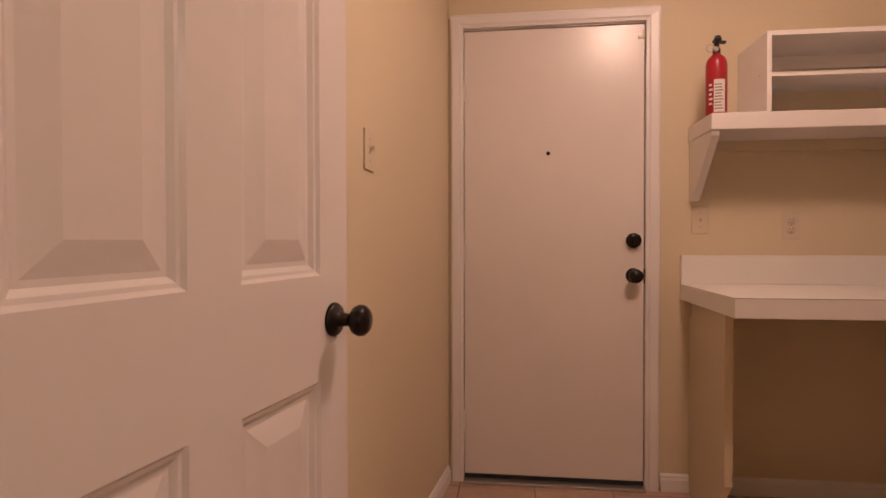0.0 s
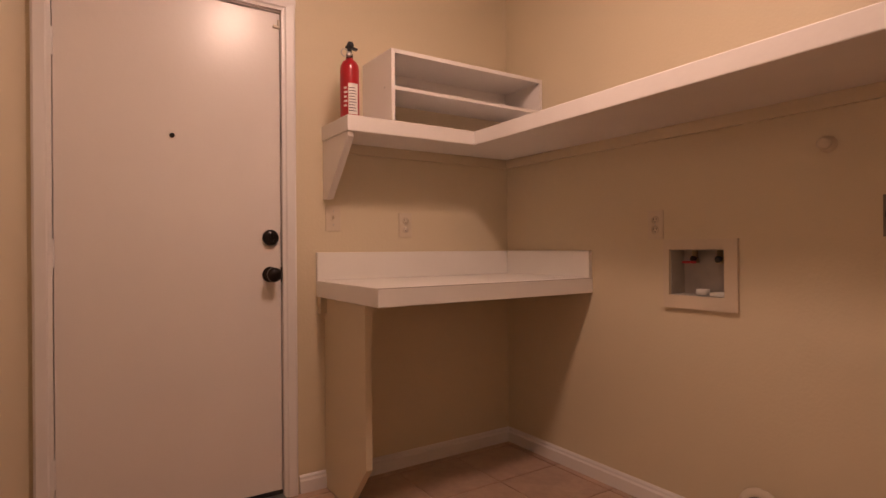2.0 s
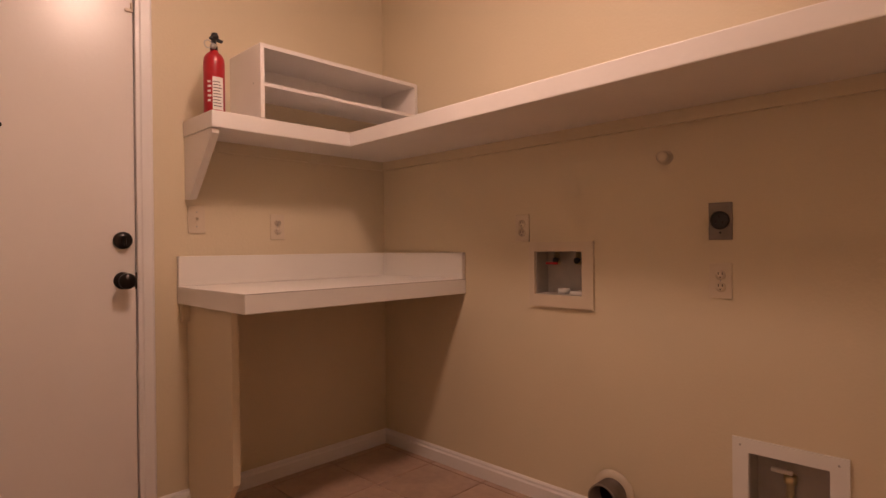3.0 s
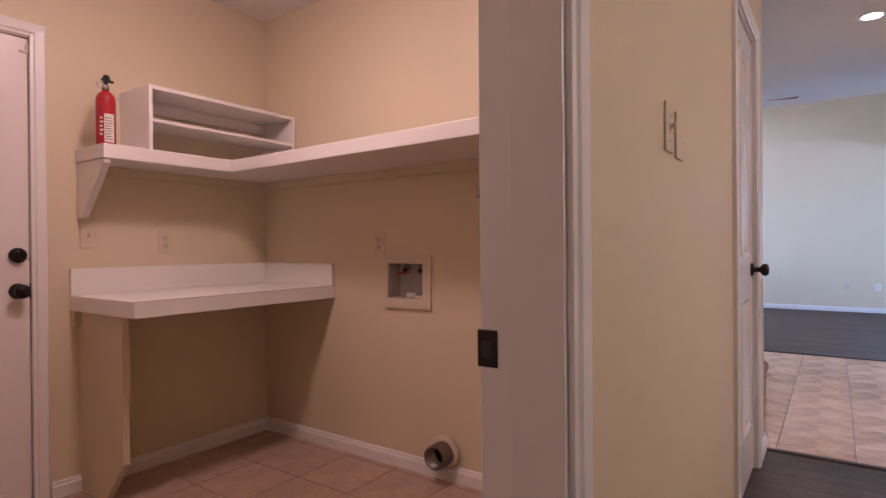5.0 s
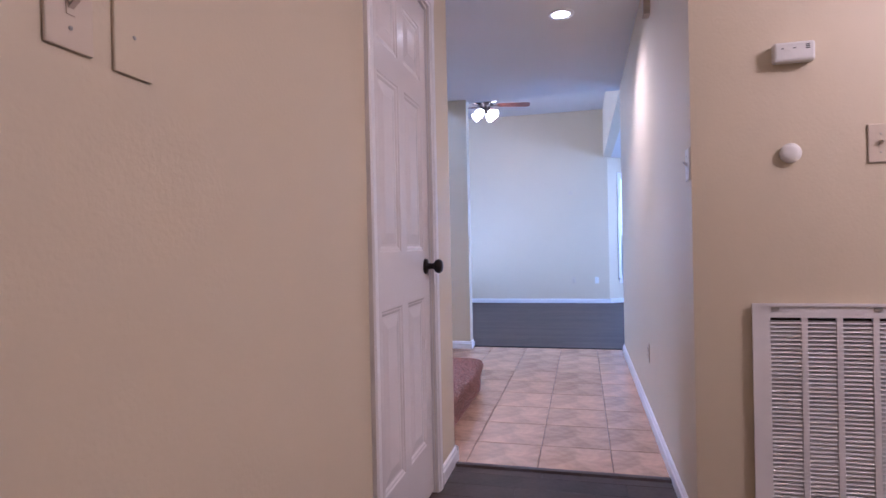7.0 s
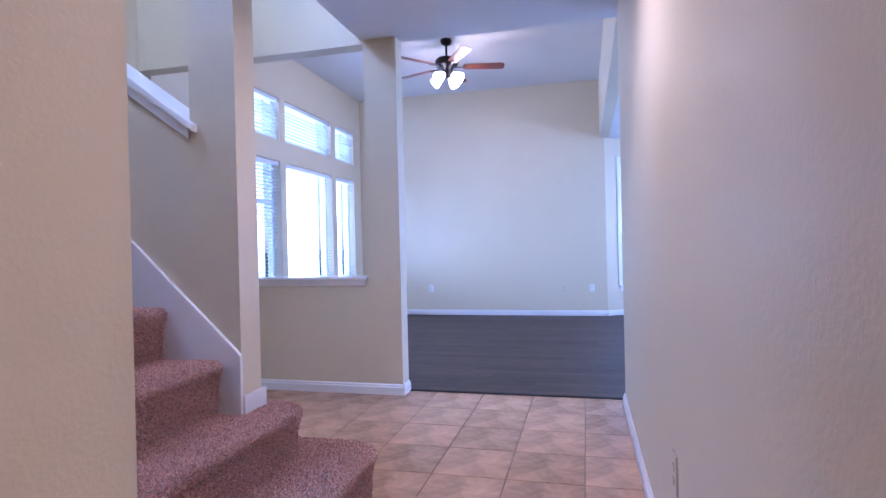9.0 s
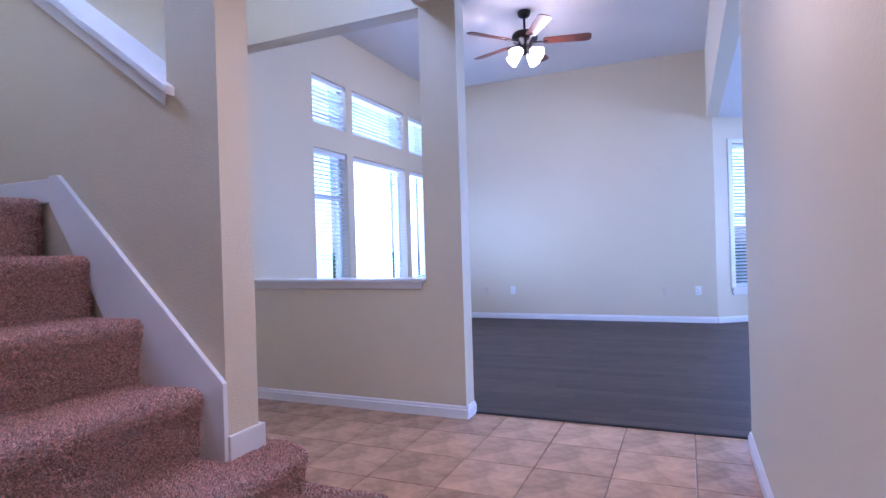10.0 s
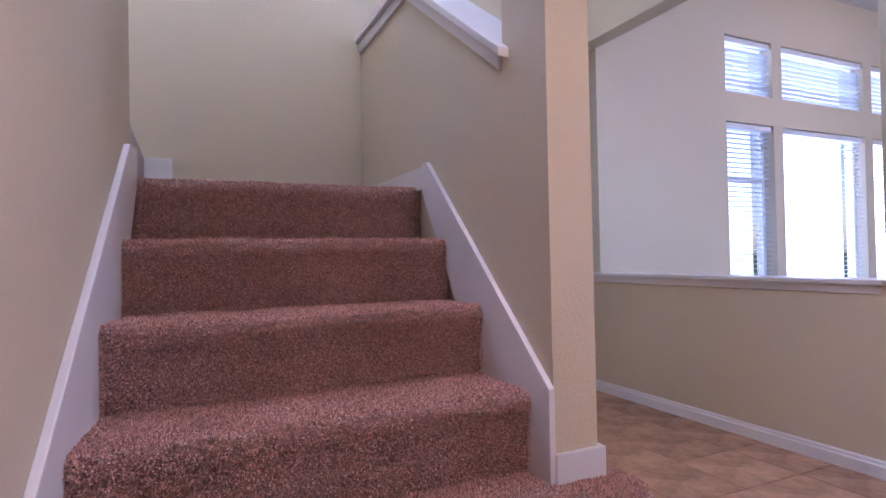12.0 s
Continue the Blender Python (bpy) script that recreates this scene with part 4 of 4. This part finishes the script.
# two unseen dining room windows, added to carry fill lamps
window("window_9", 3.0, 1.6, pose(10.6, -4.0, 0.6, 0, 0, 180), 0.05, 0)
window("window_10", 1.2, 1.9, pose(12.02, -2.3, 0.4, 0, 0, -90), 0.05, 0)
# lamp of the unseen landing window, lights the stairs from above
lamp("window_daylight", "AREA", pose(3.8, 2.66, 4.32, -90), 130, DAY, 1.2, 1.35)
# fill lamp in the added south window, brightens the living room and hall
lamp("window_daylight", "AREA", look((9.1, -4.35, 1.45), (9.1, 0, 0.9)), 125, DAY, 3.0, 1.6)
bayl = BAY @ pose(0.71, 0.30, 1.75, -90)
lamp("window_daylight", "AREA", bayl, 7, DAY, 0.88, 1.05)
# fill lamp in the added east window
lamp("window_daylight", "AREA", look((12.4, -2.9, 1.4), (6.0, -1.0, 0.6)), 80, DAY, 1.2, 1.9)

fence = thing("garden_fence", (9, 8, -0.35), "weathered wooden garden fence outside the windows", "fence")
for i in range(40):
    part("board", boxes((3.0 + i * 0.3, 8.0, -0.35, 3.285 + i * 0.3, 8.02, 1.25)), M_FENCE, fence)

# ---- ceiling fan ----
FX, FY = 8.94, 1.05
fan = thing("ceiling_fan", (FX, FY, LIVC), "dark bronze ceiling fan with cherry blades, lights on", "ceiling fan")
part("canopy", lathe([(0.0, 0.0), (0.066, 0.0), (0.068, -0.02), (0.058, -0.05), (0.03, -0.068), (0.0, -0.07)], pose(FX, FY, LIVC), 28), M_BRONZE, fan)
part("downrod", lathe([(0.0, -0.06), (0.012, -0.06), (0.012, -0.22), (0.0, -0.22)], pose(FX, FY, LIVC), 14), M_BRONZE, fan)
part("motor", lathe([(0.0, -0.15), (0.05, -0.15), (0.11, -0.165), (0.132, -0.19), (0.134, -0.235), (0.118, -0.26), (0.08, -0.275), (0.06, -0.32), (0.062, -0.36), (0.04, -0.385), (0.0, -0.39)], pose(FX, FY, LIVC - 0.055), 36), M_BRONZE, fan)
BZ = LIVC - 0.317
for k in range(5):
    m = pose(FX, FY, BZ, 0, 0, -76 + 72 * k)
    arm = boxes((0.09, -0.014, -0.012, 0.235, 0.014, -0.002), bevel=0.003)
    arm.transform(m)
    part("blade_iron", arm, M_BRONZE, fan)
    pts = [(0.20, -0.052), (0.62, -0.068), (0.655, -0.058), (0.668, -0.03), (0.668, 0.03), (0.655, 0.058), (0.62, 0.068), (0.20, 0.052), (0.185, 0.03), (0.185, -0.03)]
    bl = prism(pts, "z", -0.002, 0.005, 0.0015)
    bl.transform(m @ pose(0, 0, 0, -12))
    part("blade", bl, M_BLADE, fan, "reddish wooden blade")
for k in range(4):
    a = -76 + 56 + 90 * k
    m = pose(FX, FY, LIVC - 0.405, 0, 0, a) @ pose(0.05, 0, 0, 0, 120)
    sh = part("glass_shade", lathe([(0.022, 0.03), (0.040, 0.05), (0.052, 0.09), (0.060, 0.13), (0.066, 0.15), (0.063, 0.151), (0.056, 0.13), (0.047, 0.09), (0.034, 0.05), (0.018, 0.032)], m, 24), M_BULB, fan, "glowing frosted glass shade")
    part("socket", lathe([(0.0, 0.0), (0.016, 0.0), (0.024, 0.028), (0.020, 0.04), (0.0, 0.04)], m, 16), M_BRONZE, fan)
    q = m @ Vector((0, 0, 0.19))
    lamp("fan_bulb", "POINT", pose(q.x, q.y, q.z), 6, (1.0, 0.72, 0.5), 0.04)
# ceiling register by the window wall
reg = thing("ceiling_vent", (8.2, 2.3, LIVC), "dark-slotted ceiling air register", "vent")
part("vent_frame", boxes((8.05, 2.2, LIVC - 0.008, 8.35, 2.4, LIVC - 0.001), bevel=0.002), M_TRIM, reg)
for i in range(6):
    part("vent_slot", boxes((8.07, 2.215 + i * 0.03, LIVC - 0.010, 8.33, 2.228 + i * 0.03, LIVC - 0.0082)), M_BLACK, reg)

# ---- floor pieces ----


def tiles(parent, x_hi, y_ref, pitch, x0, x1, y0, y1, material, skip=lambda x, y: False):
    """Bevelled stone tiles on a square grid, cut at the edges of the room."""
    cache = {}
    i0, i1 = int(math.floor((x0 - x_hi) / pitch)) - 1, int(math.ceil((x1 - x_hi) / pitch)) + 1
    j0, j1 = int(math.floor((y0 - y_ref) / pitch)) - 1, int(math.ceil((y1 - y_ref) / pitch)) + 1
    for i in range(i0, i1):
        for j in range(j0, j1):
            ax, bx = max(x_hi + i * pitch + 0.002, x0), min(x_hi + (i + 1) * pitch - 0.002, x1)
            ay, by = max(y_ref + j * pitch + 0.002, y0), min(y_ref + (j + 1) * pitch - 0.002, y1)
            if bx - ax < 0.02 or by - ay < 0.02 or skip((ax + bx) / 2, (ay + by) / 2):
                continue
            key = (round(bx - ax, 3), round(by - ay, 3))
            if key not in cache:
                w, h = (bx - ax) / 2, (by - ay) / 2
                bm = bmesh.new()
                e = 0.003
                lo = [bm.verts.new((sx * w, sy * h, -0.006)) for sx, sy in ((-1, -1), (1, -1), (1, 1), (-1, 1))]
                mi = [bm.verts.new((sx * w, sy * h, -0.0015)) for sx, sy in ((-1, -1), (1, -1), (1, 1), (-1, 1))]
                hi = [bm.verts.new((sx * (w - e), sy * (h - e), 0.0)) for sx, sy in ((-1, -1), (1, -1), (1, 1), (-1, 1))]
                bm.faces.new(hi)
                for p, q in ((lo, mi), (mi, hi)):
                    for k in range(4):
                        bm.faces.new((p[k], p[(k + 1) % 4], q[(k + 1) % 4], q[k]))
                cache[key] = mesh_of("tile", bm, material)
            t = new("tile", cache[key])
            t.parent = parent
            t.location = ((ax + bx) / 2, (ay + by) / 2, 0)


def planks(parent, x0, x1, y0, y1, width, length, material, seed):
    """Boards running along y in staggered courses."""
    r = random.Random(seed)
    cache = {}
    x = x0
    while x < x1 - 0.01:
        w = min(width, x1 - x)
        y = y0 - r.random() * length
        while y < y1:
            a, b = max(y, y0), min(y + length, y1)
            if b - a > 0.02:
                key = (round(w, 2), round(b - a, 2))
                if key not in cache:
                    cache[key] = mesh_of("plank", boxes((-w / 2 + 0.0008, -(b - a) / 2 + 0.0008, -0.012, w / 2 - 0.0008, (b - a) / 2 - 0.0008, 0.0)), material)
                p = new("plank", cache[key])
                p.parent = parent
                p.location = (x + w / 2, (a + b) / 2, 0)
            y += length
        x += width


tiles(floor_foyer, 6.57, -0.08, 0.35, TILE0 + 0.01, TX - 0.012, HALLR, WY, M_TILE, lambda x, y: x < 4.5 and y > 0.62)
tiles(floor_laundry, 2.1, 2.8, 0.33, -0.2, RIGHT, HALLY + 0.13, BACK, M_LTILE)
planks(floor_slab, 0.6, TILE0, -1.6, HALLY + 0.1, 0.125, 1.2, M_WOOD, 3)
planks(floor_living, TX + 0.012, FARX + 1.2, -3.2, WY, 0.125, 1.2, M_WOOD, 4)
